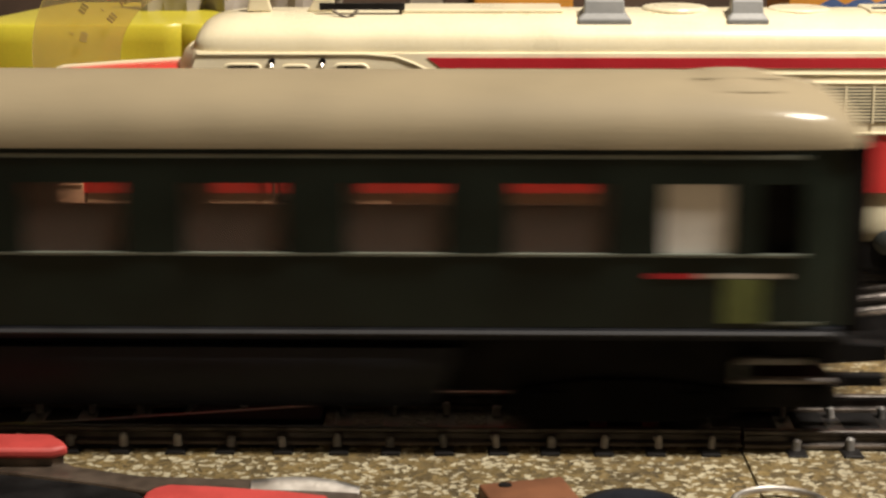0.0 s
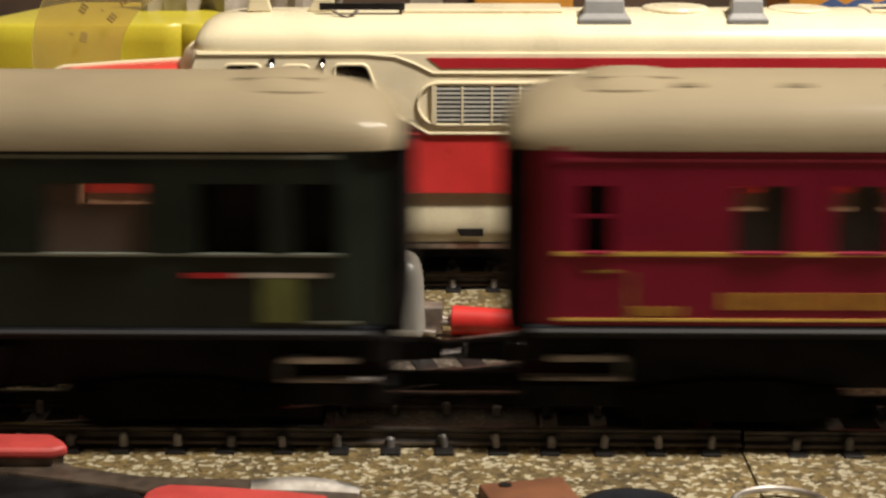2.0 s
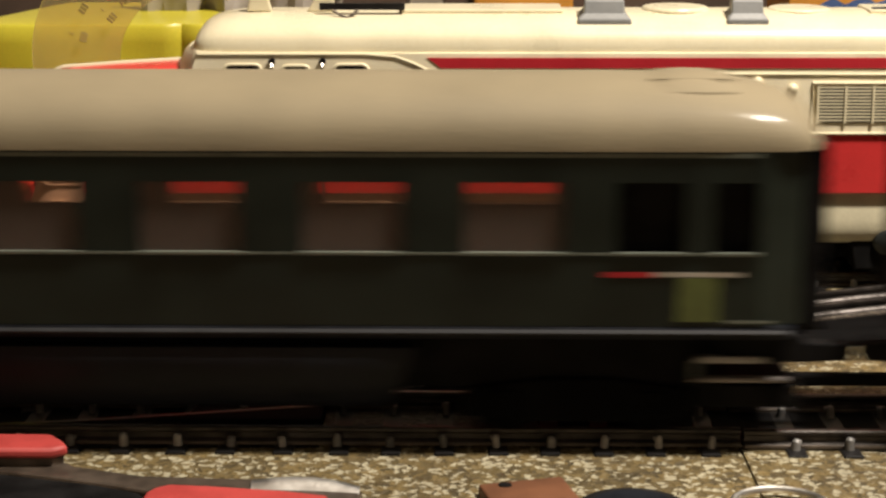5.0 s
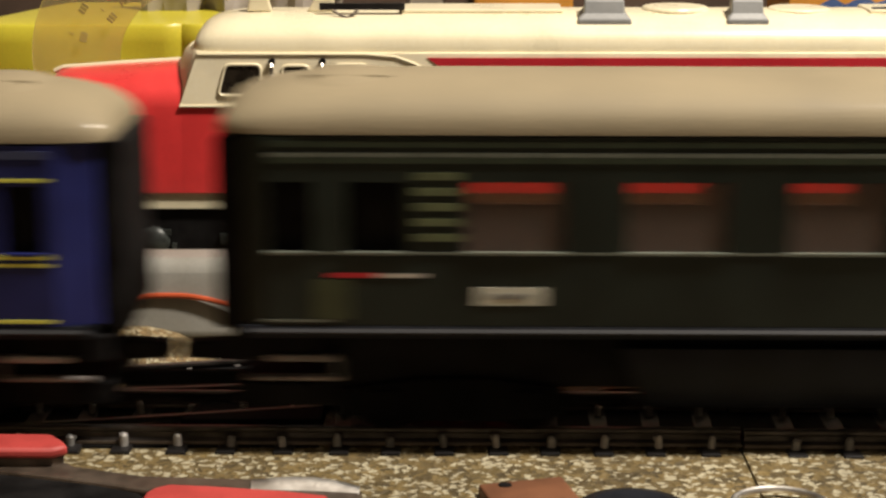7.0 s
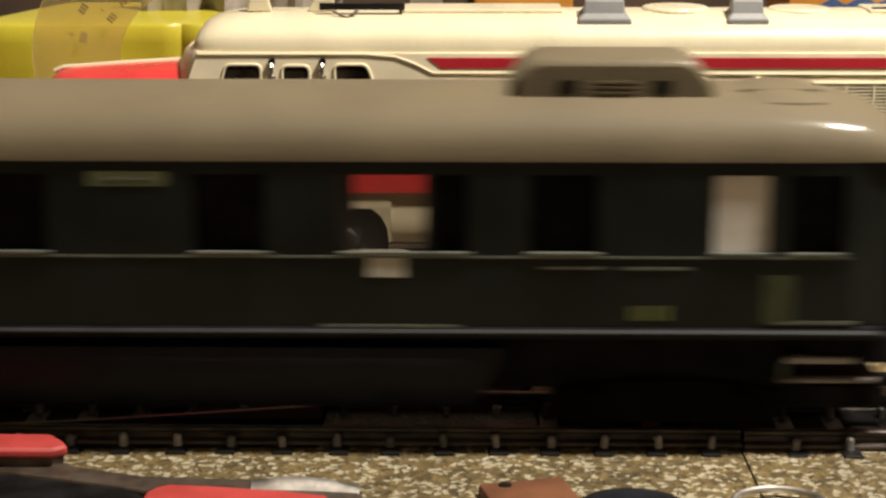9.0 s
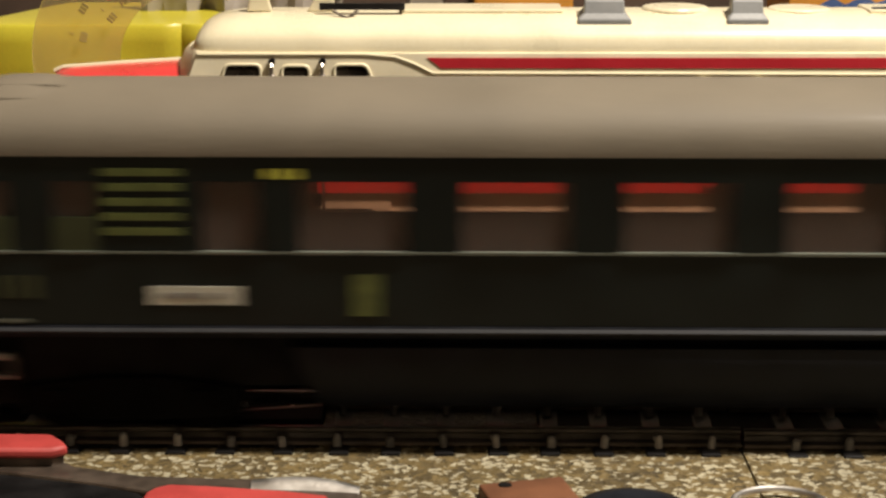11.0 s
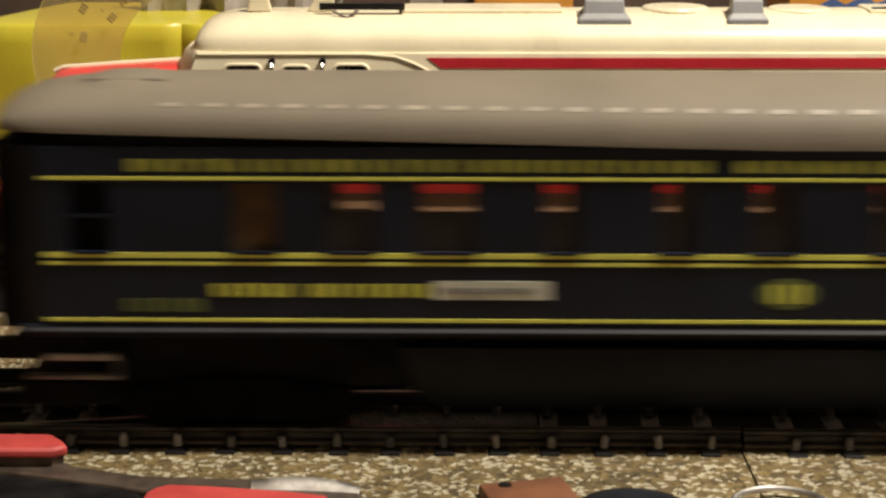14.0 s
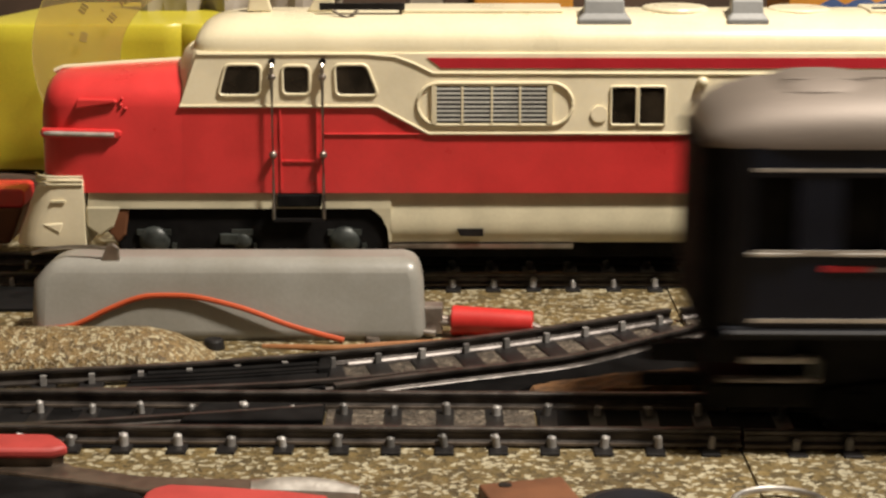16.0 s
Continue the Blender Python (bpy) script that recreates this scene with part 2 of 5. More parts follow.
def tube(bm, pts, r, sides=8):
    pts = [Vector(p) for p in pts]
    rings = []
    for i, p in enumerate(pts):
        d = (pts[min(i + 1, len(pts) - 1)] - pts[max(i - 1, 0)]).normalized()
        m = d.to_track_quat("Z", "Y").to_matrix()
        rings.append([p + m @ Vector((r * math.cos(2 * math.pi * k / sides), r * math.sin(2 * math.pi * k / sides), 0)) for k in range(sides)])
    return loft(bm, rings)


def smooth_line(pts, steps=8):
    pts = [Vector(p) for p in pts]
    out = []
    for i in range(len(pts) - 1):
        a, b, c, d = pts[max(i - 1, 0)], pts[i], pts[i + 1], pts[min(i + 2, len(pts) - 1)]
        for k in range(steps):
            t = k / steps
            out.append(0.5 * ((2 * b) + (c - a) * t + (2 * a - 5 * b + 4 * c - d) * t * t + (3 * b - a - 3 * c + d) * t ** 3))
    return out + [pts[-1]]


def part(name, bm, mat, parent=None, label="", bevel=0.0, smooth=False, kind=""):
    bmesh.ops.recalc_face_normals(bm, faces=bm.faces)
    bmesh.ops.scale(bm, vec=(MM, MM, MM), verts=bm.verts)
    me = bpy.data.meshes.new(name)
    bm.to_mesh(me)
    bm.free()
    me.materials.append(mat)
    ob = new(name, me)
    ob.parent = parent
    if smooth:
        for p in me.polygons:
            p.use_smooth = True
        me.set_sharp_from_angle(angle=radians(38))
    if bevel:
        mod = ob.modifiers.new("edge", "BEVEL")
        mod.width, mod.segments, mod.limit_method, mod.angle_limit = bevel * MM, 2, "ANGLE", radians(40)
    return tagged(ob, label, kind=kind)


def thing(name, x, y, z, label, category, group="", rz=0.0, kind=""):
    ob = new(name)
    ob.empty_display_size = 0.005
    ob.matrix_basis = pose(x * MM, y * MM, z * MM, 0, 0, rz)
    return tagged(ob, label, category, group, kind)


def B():
    return bmesh.new()


# ---- the room and the board ----
def room():
    for name, b in (("wall_north", (-3400, 3400, 1500, 1600, -850, 1700)), ("wall_south", (-3400, 3400, -1900, -1800, -850, 1700)),
                    ("wall_west", (-3500, -3400, -1900, 1600, -850, 1700)), ("wall_east", (3400, 3500, -1900, 1600, -850, 1700))):
        part(name, box(B(), *b), PLASTER, kind="structure", label="plain warm plaster wall of the room")
    part("ceiling", box(B(), -3500, 3500, -1900, 1600, 1700, 1750), PLASTER, kind="structure", label="plain plaster ceiling of the room")
    part("floor", box(B(), -3500, 3500, -1900, 1600, -900, -850), BOARD, kind="structure", label="plain brown floor of the room")
    part("layout_board", box(B(), -3200, 3200, 180, 900, -22, -3.2), BOARD, kind="structure", label="plywood board that carries the model railway")


room()


def foam_mat(x0, x1, label, z=0.0):
    bm = B()
    nx, ny = 40, 60
    y0, y1 = 222, 520
    grid = [[bm.verts.new((x0 + (x1 - x0) * i / nx, y0 + (y1 - y0) * j / ny,
                           z + 0.35 * noise.noise(Vector((x0 + (x1 - x0) * i / nx, y0 + (y1 - y0) * j / ny, 0)) * 0.06))) for i in range(nx + 1)] for j in range(ny + 1)]
    for j in range(ny):
        for i in range(nx):
            bm.faces.new((grid[j][i], grid[j][i + 1], grid[j + 1][i + 1], grid[j + 1][i]))
    edge = [e for e in bm.edges if e.is_boundary]
    r = bmesh.ops.extrude_edge_only(bm, edges=edge)
    for v in [g for g in r["geom"] if isinstance(g, bmesh.types.BMVert)]:
        v.co.z = -3.2
    ob = part("ground", bm, FOAM, kind="structure", label=label, smooth=True)
    return ob


foam_mat(-420, 41.6, "brown foam underlay mat speckled with cream crumbs")
for side, x0_, x1_ in (("west", -3100, -420.4), ("east", 420.4, 3100)):
    part("ground", box(B(), x0_, x1_, 190, 520, -3.2, 0.0), FOAM, kind="structure", label="further speckled brown foam underlay along the track")
foam_mat(41.85, 420, "butted brown foam underlay mat speckled with cream crumbs", 0.25)


# ---- track ----
YAW = 0.9
PITCH = 7.49


def straight_track(name, x0, x1, y, label, first, rails=(-8.25, 8.25), yaw=0.0, z=0.0):
    tr = thing(name, 0, y, z, label, "model track", "tracks", yaw)
    rng = random.Random(int(abs(y) * 10 + x1))
    for r in rails:
        bm = B()
        # rail: head, web and foot
        slab(bm, [(r - 1.1, 0.5), (r + 1.1, 0.5), (r + 1.1, 0.9), (r + 0.3, 1.1), (r + 0.3, 1.9), (r + 0.65, 2.1), (r + 0.65, 2.6), (r + 0.4, 2.75),
                  (r - 0.4, 2.75), (r - 0.65, 2.6), (r - 0.65, 2.1), (r - 0.3, 1.9), (r - 0.3, 1.1), (r - 1.1, 0.9)], x0, x1, "x")
        rl = part("rail", bm, RAIL, tr, bevel=0.08)
        part("rail_foot", box(B(), x0, x1, r - 1.5, r + 1.5, 0.42, 0.8), FOOT, rl, "brown tarnished rail foot")
    sl = box(B(), -1.4, 1.4, -13.0, 13.0, -0.6, 0.45)
    first_sl = part("sleeper", sl, BLACK, tr, bevel=0.25)
    clip_bm = B()
    rod(clip_bm, (0, -0.1, 0.4), (0, 0.05, 1.75), 0.62, 0.56, 12)
    rod(clip_bm, (0, 0.05, 1.75), (0, 0.08, 2.1), 0.56, 0.3, 12)
    box(clip_bm, -0.5, 0.5, 0.0, 0.9, 1.3, 1.8)
    first_cl = part("rail_clip", clip_bm, NICKEL, tr, "worn steel rail clip", smooth=True)
    k0, k1 = math.ceil((x0 - first + 2) / PITCH), math.floor((x1 - first - 2) / PITCH)
    for k in range(k0, k1 + 1):
        x = first + k * PITCH
        for base, spots in ((first_sl, [0.0]), (first_cl, [r - (1.9 if r < 0 else 3.9) for r in rails])):
            for yy in spots:
                ob = base if (k == k0 and yy == spots[0]) else base.copy()
                if ob is not base:
                    scene.collection.objects.link(ob)
                jit = rng.uniform
                ob.location = ((x + jit(-0.18, 0.18)) * MM, (yy + jit(-0.1, 0.1)) * MM, 0)
                ob.rotation_euler = (0, 0, jit(-0.03, 0.03)) if base is first_sl else (jit(-0.05, 0.05), jit(-0.06, 0.06), jit(-0.5, 0.5))
                if base is first_cl:
                    ob.scale = (jit(0.85, 1.15), jit(0.85, 1.15), jit(0.82, 1.1))
    return tr


straight_track("main_track", -140, 42.0, 266.1, "two-rail model track with black sleepers and steel clips", -44.7, yaw=-YAW)
straight_track("joined_track", 42.4, 160.5, 265.5, "next length of two-rail model track, joined end to end", 49.4, yaw=-YAW, z=0.0)
straight_track("rear_track", -160, 170, 357.2, "rear two-rail model track under the red locomotive", 1.9)


def far_track(x0, x1):
    """The main track where it runs on beyond the turnout."""
    tr = thing("running_track", 0, 266.1, 0, "long two-rail model track running on along the board", "model track", "tracks", -YAW)
    for r in (-8.25, 8.25):
        part("rail", box(B(), x0, x1, r - 0.65, r + 0.65, 0.4, 2.75), RAIL, tr)
    verts, faces = [], []
    n = int((x1 - x0) / PITCH)
    for k in range(n):
        c = x0 + (k + 0.5) * PITCH
        b = len(verts)
        verts += [(px * MM, py * MM, pz * MM) for pz in (-0.6, 0.45) for px, py in ((c - 1.4, -13), (c + 1.4, -13), (c + 1.4, 13), (c - 1.4, 13))]
        faces += [(b, b + 3, b + 2, b + 1), (b + 4, b + 5, b + 6, b + 7), (b, b + 1, b + 5, b + 4), (b + 1, b + 2, b + 6, b + 5), (b + 2, b + 3, b + 7, b + 6), (b + 3, b, b + 4, b + 7)]
    me = bpy.data.meshes.new("sleepers")
    me.from_pydata(verts, [], faces)
    me.materials.append(BLACK)
    ob = new("sleepers", me)
    ob.parent = tr
    tagged(ob, "row of black sleepers", kind="stuff")


far_track(-3000, -141)
far_track(161, 3000)


def curve_points(pts, steps=10):
    return smooth_line([(x, y, 0) for x, y in pts], steps)


def bent_rail(bm, pts, w=0.65, z0=0.5, z1=2.75):
    rings = []
    for i, p in enumerate(pts):
        d = (pts[min(i + 1, len(pts) - 1)] - pts[max(i - 1, 0)]).normalized()
        nrm = Vector((-d.y, d.x, 0))
        rings.append([p + nrm * a + Vector((0, 0, z)) for a, z in ((-w * 1.5, z0), (w * 1.5, z0), (w * 1.5, z0 + 0.4), (w * 0.5, z0 + 0.7), (w * 0.5, z1 - 0.7), (w, z1 - 0.5), (w, z1),
                                                                  (-w, z1), (-w, z1 - 0.5), (-w * 0.5, z1 - 0.7), (-w * 0.5, z0 + 0.7), (-w * 1.5, z0 + 0.4))])
    return loft(bm, rings)


def turnout():
    tr = thing("turnout", 0, 0, 0, "black turnout whose steel rails branch off behind the main track", "model track", "tracks")
    outer = [(-92, 279), (-68.4, 284.6), (-42, 289.2), (-15.5, 296.4), (10.5, 307.0), (39.4, 322.5)]
    inner = [(-16.5, 278.2), (-3.5, 283.8), (10.5, 289.5), (22, 295), (35, 305.5), (49.5, 318)]
    for line, m in ((outer, RAIL), (inner, RAIL)):
        pts = curve_points(line)
        rl = part("rail", bent_rail(B(), pts), m, tr, bevel=0.06)
        part("rail_foot", bent_rail(B(), [p + Vector((0.25, -1.0, 0)) for p in pts if p.x > -17], 0.32, 0.42, 0.9), STREAK, rl, "streaked nickel rail foot")
    part("track_bed", slab(B(), [(-17.2, 278.5), (-5, 282.5), (11, 289.5), (24, 297), (40, 311), (41, 321), (10, 305), (-17.2, 295)], -0.5, 0.32, "z"), DIRT, tr, "gritty grey-brown bed")
    part("track_bed", box(B(), -17.2, 13.5, 257.5, 274.5, -0.5, 0.36), DIRT, tr)
    # Added black sheet: the passing train's shadow between the rails.
    part("base_plate", box(B(), 13.8, 160, 257.0, 275.5, -0.6, 0.4), DULL_BLACK, tr, "black sheet for the train's shadow between the rails")
    part("base_plate", box(B(), -160, -67, 330, 346.2, -0.6, 0.7), DULL_BLACK, tr)
    # Added black sheet: the locomotive's shadow over the rear track.
    part("base_plate", box(B(), -160, 170, 346.6, 369, -0.6, 0.36), DULL_BLACK, tr, "black sheet for the locomotive's shadow on the rear track")
    part("guard_plate", slab(B(), [(-15, 278.5), (-5, 282.5), (11, 290), (27, 300), (38, 307), (49, 315), (90, 330), (90, 313), (53, 303.5), (46, 291), (28, 287.5), (14, 283.8), (10, 278.5)], 0.0, 1.0, "z"), SOOT, tr, "black base plate", bevel=0.2)
    part("wing_rail", bent_rail(B(), curve_points([(-92, 275.5), (-62, 277.0), (-40, 278.2), (-17, 282.2), (2, 289)]), 0.5, 0.5, 2.3), RAIL, tr)
    part("check_rail", bent_rail(B(), curve_points([(-92, 259.8), (-63, 262.2), (-37, 267.0), (-17.8, 271.2)]), 0.45, 0.4, 1.7), RAIL, tr)
    # the branch goes on as a second length of track
    part("track_bed", slab(B(), [(42, 319.5), (50.5, 316.2), (90, 331), (90, 344.5), (62, 334.4), (42.5, 325.6)], -0.4, 0.9, "z"), DIRT, tr, "gritty bed of the branch")
    for line in ([(41.4, 323.0), (55, 328.6), (70.4, 335.0), (88, 341.8)], [(50.6, 318.6), (63, 324.0), (76, 329.2), (88, 333.6)]):
        rl = part("rail", bent_rail(B(), curve_points(line), 0.6, 0.85, 2.75), RAIL, tr, bevel=0.06)
        part("rail_foot", bent_rail(B(), [p + Vector((0.25, -1.0, 0)) for p in curve_points(line)], 0.32, 0.85, 1.3), STREAK, rl)
    for x, y in ((47.5, 320.8), (55, 323.6), (62.5, 327.0), (70, 330.6), (77.5, 333.8)):
        part("sleeper", slab(B(), [(x - 2.4, y + 5.6), (x + 0.6, y + 5.6), (x + 2.6, y - 3.6), (x - 0.4, y - 3.6)], 0.8, 1.15, "z"), BLACK, tr)
    part("fishplate", box(B(), 46, 52.5, 316.4, 317.2, 0.9, 2.1), NICKEL, tr, "bright rail joiner")
    # black moulded plates round the frog and between the rails
    part("frog_plate", slab(B(), [(-48.6, 281), (-18, 281), (-18.0, 294.2), (-34, 290.4), (-48.6, 287.6)], 0.2, 1.5, "z"), DULL_BLACK, tr, bevel=0.2)
    part("frog_rib", bent_rail(B(), curve_points([(-48, 283.0), (-34, 285.4), (-19, 289.0)]), 0.45, 1.4, 2.2), DULL_BLACK, tr)
    part("frog_rib", bent_rail(B(), curve_points([(-46, 287.0), (-34, 289.2), (-20, 292.6)]), 0.35, 1.4, 1.9), DULL_BLACK, tr)
    part("frog_block", slab(B(), [(-19.6, 287.6), (-17.7, 288.1), (-17.7, 294.0), (-19.6, 293.6)], 1.0, 2.4, "z"), DULL_BLACK, tr, bevel=0.2)
    part("frog_plate", slab(B(), [(-38, 264.6), (-17.5, 264.6), (-17.5, 272.6), (-36, 272.6)], 0.2, 1.6, "z"), DULL_BLACK, tr, bevel=0.2)
    part("base_plate", slab(B(), [(-100, 256.6), (-17.5, 256.6), (-17.5, 286), (-40, 284.5), (-100, 279)], -0.5, 0.25, "z"), DULL_BLACK, tr)
    mid = curve_points(outer, 40)
    step, walked, last = 7.3, 0.0, mid[0]
    seeds = None
    for p in mid[1:]:
        walked += (p - last).length
        if walked >= step:
            walked = 0.0
            d = (p - last).normalized()
            ang = math.atan2(d.y, d.x)
            if seeds is None:
                s = part("sleeper", box(B(), -1.9, 1.9, -14.5, 2.6, -0.5, 0.5), BLACK, tr, bevel=0.2)
                c = part("rail_clip", box(B(), -0.45, 0.45, -0.4, 0.4, 0.45, 2.0), NICKEL, tr, "worn steel rail clip")
                seeds = (s, c)
            else:
                s, c = (o.copy() for o in seeds)
                scene.collection.objects.link(s), scene.collection.objects.link(c)
            s.matrix_basis = pose(p.x * MM, p.y * MM, 0.0001, 0, 0, math.degrees(ang) * 0.6)
            n = Vector((d.y, -d.x, 0))
            c.matrix_basis = pose((p.x + n.x * 1.6) * MM, (p.y + n.y * 1.6) * MM, 0.0002, 0, 0, math.degrees(ang))
        last = p
    return tr


turnout()


# ---- the red and cream locomotive on the rear track ----
def loco():
    lo = thing("electric_locomotive", 0, 357, 2.75, "red and cream streamlined toy electric locomotive on the rear track", "locomotive")
    z = -2.75                 # heights below are above the ground
    HW = 13.5
    X1 = 128

    def ring(x, pts):
        return [(x, y, h + z) for y, h in pts]

    # roof: cream shell with a rounded front and a lip at the eaves
    def roof_ring(x, w, h0, h1):
        pts = [(-w, h0)]
        for i in range(17):
            a = math.pi * i / 16
            c, s = math.cos(a), math.sin(a)
            pts.append((-w * math.copysign(abs(c) ** 0.8, c), h0 + 0.8 + (h1 - h0 - 0.8) * s ** 0.85))
        return ring(x, pts + [(w, h0)])
    st = [(-45.2, 9.6, 46.4), (-44.8, 11.0, 47.6), (-43.9, 12.0, 48.9), (-42.4, 12.7, 49.9), (-40.2, 13.0, 50.6), (-37, 13.15, 51.0), (-30, 13.2, 51.15), (X1, 13.2, 51.15)]
    part("roof", loft(B(), [roof_ring(x, w, 44.6, h) for x, w, h in st]), CREAM, lo, "glossy cream roof", smooth=True)
    # body core
    core = [(-HW, 19), (-HW, 35.2), (HW, 35.2), (HW, 19)]
    part("body", loft(B(), [ring(-47.3, core), ring(X1, core)]), RED, lo, "glossy red lower side")
    part("cab", slab(B(), [(-47.2, 35.2 + z), (-45.6, 40 + z), (-44.3, 44.7 + z), (X1, 44.7 + z), (X1, 35.2 + z)], -HW, HW), CREAM_DULL, lo, "cream cab and upper body")
    def plan(h, xs, bulge):
        return [(xs - bulge * (1 - abs(q) ** 2.4) + (1.2 if abs(q) == 1 else 0), q * (HW - 0.1), h + z) for q in (-1, -0.97, -0.88, -0.7, -0.4, 0, 0.4, 0.7, 0.88, 0.97, 1)] + [(-40, HW - 0.1, h + z), (-40, -HW + 0.1, h + z)]
    part("cab_front", loft(B(), [plan(35.0, -47.3, 3.6), plan(40.0, -46.0, 3.4), plan(44.0, -44.7, 3.2), plan(44.9, -44.2, 2.6)]), CREAM_DULL, lo, "curved cream cab front", smooth=True)
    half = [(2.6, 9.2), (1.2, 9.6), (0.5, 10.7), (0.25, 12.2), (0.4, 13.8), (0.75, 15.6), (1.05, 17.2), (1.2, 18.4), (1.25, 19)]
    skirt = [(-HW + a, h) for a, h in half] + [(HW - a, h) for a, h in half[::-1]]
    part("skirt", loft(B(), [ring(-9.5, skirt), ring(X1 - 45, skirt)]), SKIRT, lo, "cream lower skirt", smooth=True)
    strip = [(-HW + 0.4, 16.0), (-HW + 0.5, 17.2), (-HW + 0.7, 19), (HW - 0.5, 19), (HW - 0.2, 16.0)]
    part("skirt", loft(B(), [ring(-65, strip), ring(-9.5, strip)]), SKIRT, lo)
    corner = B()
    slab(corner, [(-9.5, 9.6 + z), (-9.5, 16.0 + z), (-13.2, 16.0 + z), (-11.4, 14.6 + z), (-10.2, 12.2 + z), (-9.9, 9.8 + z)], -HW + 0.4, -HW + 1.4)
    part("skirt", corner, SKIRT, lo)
    # bonnet
    def hood(x, w, top, low=19.0, spring=34.6):
        n = 15
        pts = [(-w, low)]
        for i in range(n):
            a = math.pi * i / (n - 1)
            c, sn = math.cos(a), math.sin(a)
            pts.append((-w * math.copysign(abs(c) ** 0.85, c), spring + (top - spring) * sn ** 0.9))
        return ring(x, pts + [(w, low)])
    part("bonnet", loft(B(), [hood(-74.0, 5.5, 33.0, 21, 30.0), hood(-73.7, 7.8, 35.8, 19.5, 31.4), hood(-72.9, 9.8, 38.4, 19, 32.8), hood(-71.4, 11.5, 39.8, 19, 34), hood(-69.2, 12.7, 40.3), hood(-66, 13.3, 40.6), hood(-60, 13.49, 41.0), hood(-47.31, HW, 41.8)]), RED, lo, "red rounded bonnet", smooth=True)
    part("bonnet_edge", tube(B(), [(-72.6, 0, 39.5 + z), (-71, 0, 40.2 + z), (-60, 0, 41.0 + z), (-46.8, 0, 41.8 + z)], 0.5), CREAM, lo, "cream line along the bonnet crest")
    # front apron
    def apron(h, xf, w, r=5.0):
        arc = [(xf + r - r * math.cos(a), -w + r - r * math.sin(a)) for a in (math.pi / 2 * k / 6 for k in range(7))]
        return [(x, y, h + z) for x, y in [(-65.6, -w)] + arc[::-1] + [(x, -y) for x, y in arc] + [(-65.6, w)]]
    part("front_apron", loft(B(), [apron(8.6, -78.2, 13.0), apron(9.0, -79.0, 13.6), apron(11, -78.5, 13.8), apron(14, -77.3, 13.8), apron(17, -76.2, 13.8), apron(19.5, -75.2, 13.8), apron(21, -74.5, 13.7), apron(21.8, -73.8, 13.1)]), CREAM_DULL, lo, "cream cast front apron", smooth=True)
    part("apron_step", slab(B(), [(-73.4, 13.2 + z), (-69.4, 13.6 + z), (-70.2, 11.4 + z)], -13.98, -13.4), CREAM_DULL, lo, bevel=0.3)
    for h in (20.6, 21.3, 22.0):
        part("apron_rib", tube(B(), [(-75.0, -9.5, h + z), (-74.0, -12.0, h + z), (-72.2, -13.5, h + z), (-70, -13.8, h + z), (-65.7, -13.8, h + z)], 0.26, 6), CREAM, lo)
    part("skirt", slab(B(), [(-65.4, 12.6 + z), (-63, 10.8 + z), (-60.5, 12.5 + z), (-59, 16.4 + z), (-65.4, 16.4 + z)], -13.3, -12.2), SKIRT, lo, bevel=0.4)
    part("apron_slot", box(B(), -71.5, -69, -14.1, -13.6, 17.3 + z, 17.7 + z), CREAM, lo)
    part("moulding", slab(B(), [(-72.8, 29.3 + z), (-59, 29.0 + z), (-58.3, 29.6 + z), (-58.3, 30.4 + z), (-59, 30.7 + z), (-72.8, 31.0 + z)], -14.0, -12.5), RED, lo, bevel=0.3)
    part("moulding", tube(B(), [(-72.8, -13.4, 30.1 + z), (-71, -14.1, 30.1 + z), (-59.5, -14.1, 29.8 + z)], 0.45, 8), WHITE_LINE, lo, "silver moulding")
    part("lamp_hood", slab(B(), [(-66.5, 34.5 + z), (-58.8, 35.6 + z), (-59.2, 36.3 + z), (-66, 36.4 + z)], -14.2, -12.5), RED, lo, bevel=0.3)
    rv = B()
    for x, h in ((-58.0, 36.4), (-57.4, 34.6), (-58.2, 35.2)):
        bmesh.ops.create_uvsphere(rv, u_segments=8, v_segments=6, radius=0.35, matrix=Matrix.Translation((x, -13.6, h + z)))
    part("rivet", rv, RED, lo)
    # cream upper side plates, near and far
    for sgn in (-1, 1):
        a, b = sgn * HW, sgn * (HW + 0.22)
        if sgn < 0:
            up = [(-47.6, 35.0), (-11.8, 35.0), (-2.6, 30.0), (X1, 30.0), (X1, 44.6), (-44.2, 44.6), (-45, 42.5), (-46.4, 38.5)]
        else:
            up = [(-47.6, 35.0), (X1, 35.0), (X1, 44.6), (-44.2, 44.6)]
        part("upper_side", slab(B(), [(x, h + z) for x, h in up], a, b), CREAM_DULL, lo, "cream upper side", bevel=0.15)
    yy = -(HW + 0.22)
    for line in ([(-47.6, 35.0), (-11.8, 35.0), (-2.6, 30.0), (X1, 30.0)], [(-44, 44.4), (-14, 44.4), (-8.5, 43.9), (-5.0, 42.6), (-1.8, 41.0), (X1, 40.6)]):
        part("ridge", tube(B(), [(x, yy + 0.03, h + z) for x, h in line], 0.3, 8), CREAM, lo)
    part("stripe", slab(B(), [(-2.9, 43.8 + z), (X1, 43.8 + z), (X1, 41.9 + z), (-0.3, 41.9 + z)], yy - 0.14, yy), RED_STRIPE, lo, "dark red pointed stripe")
    part("ridge", tube(B(), [(-21.5, -13.6, 29.9 + z), (-3, -13.6, 29.9 + z)], 0.2, 6), RED, lo)

    # windows: raised frame with a sunk dark pane
    def window(q, fr=0.52, name="window", rad=0.85):
        n, rnd = len(q), []
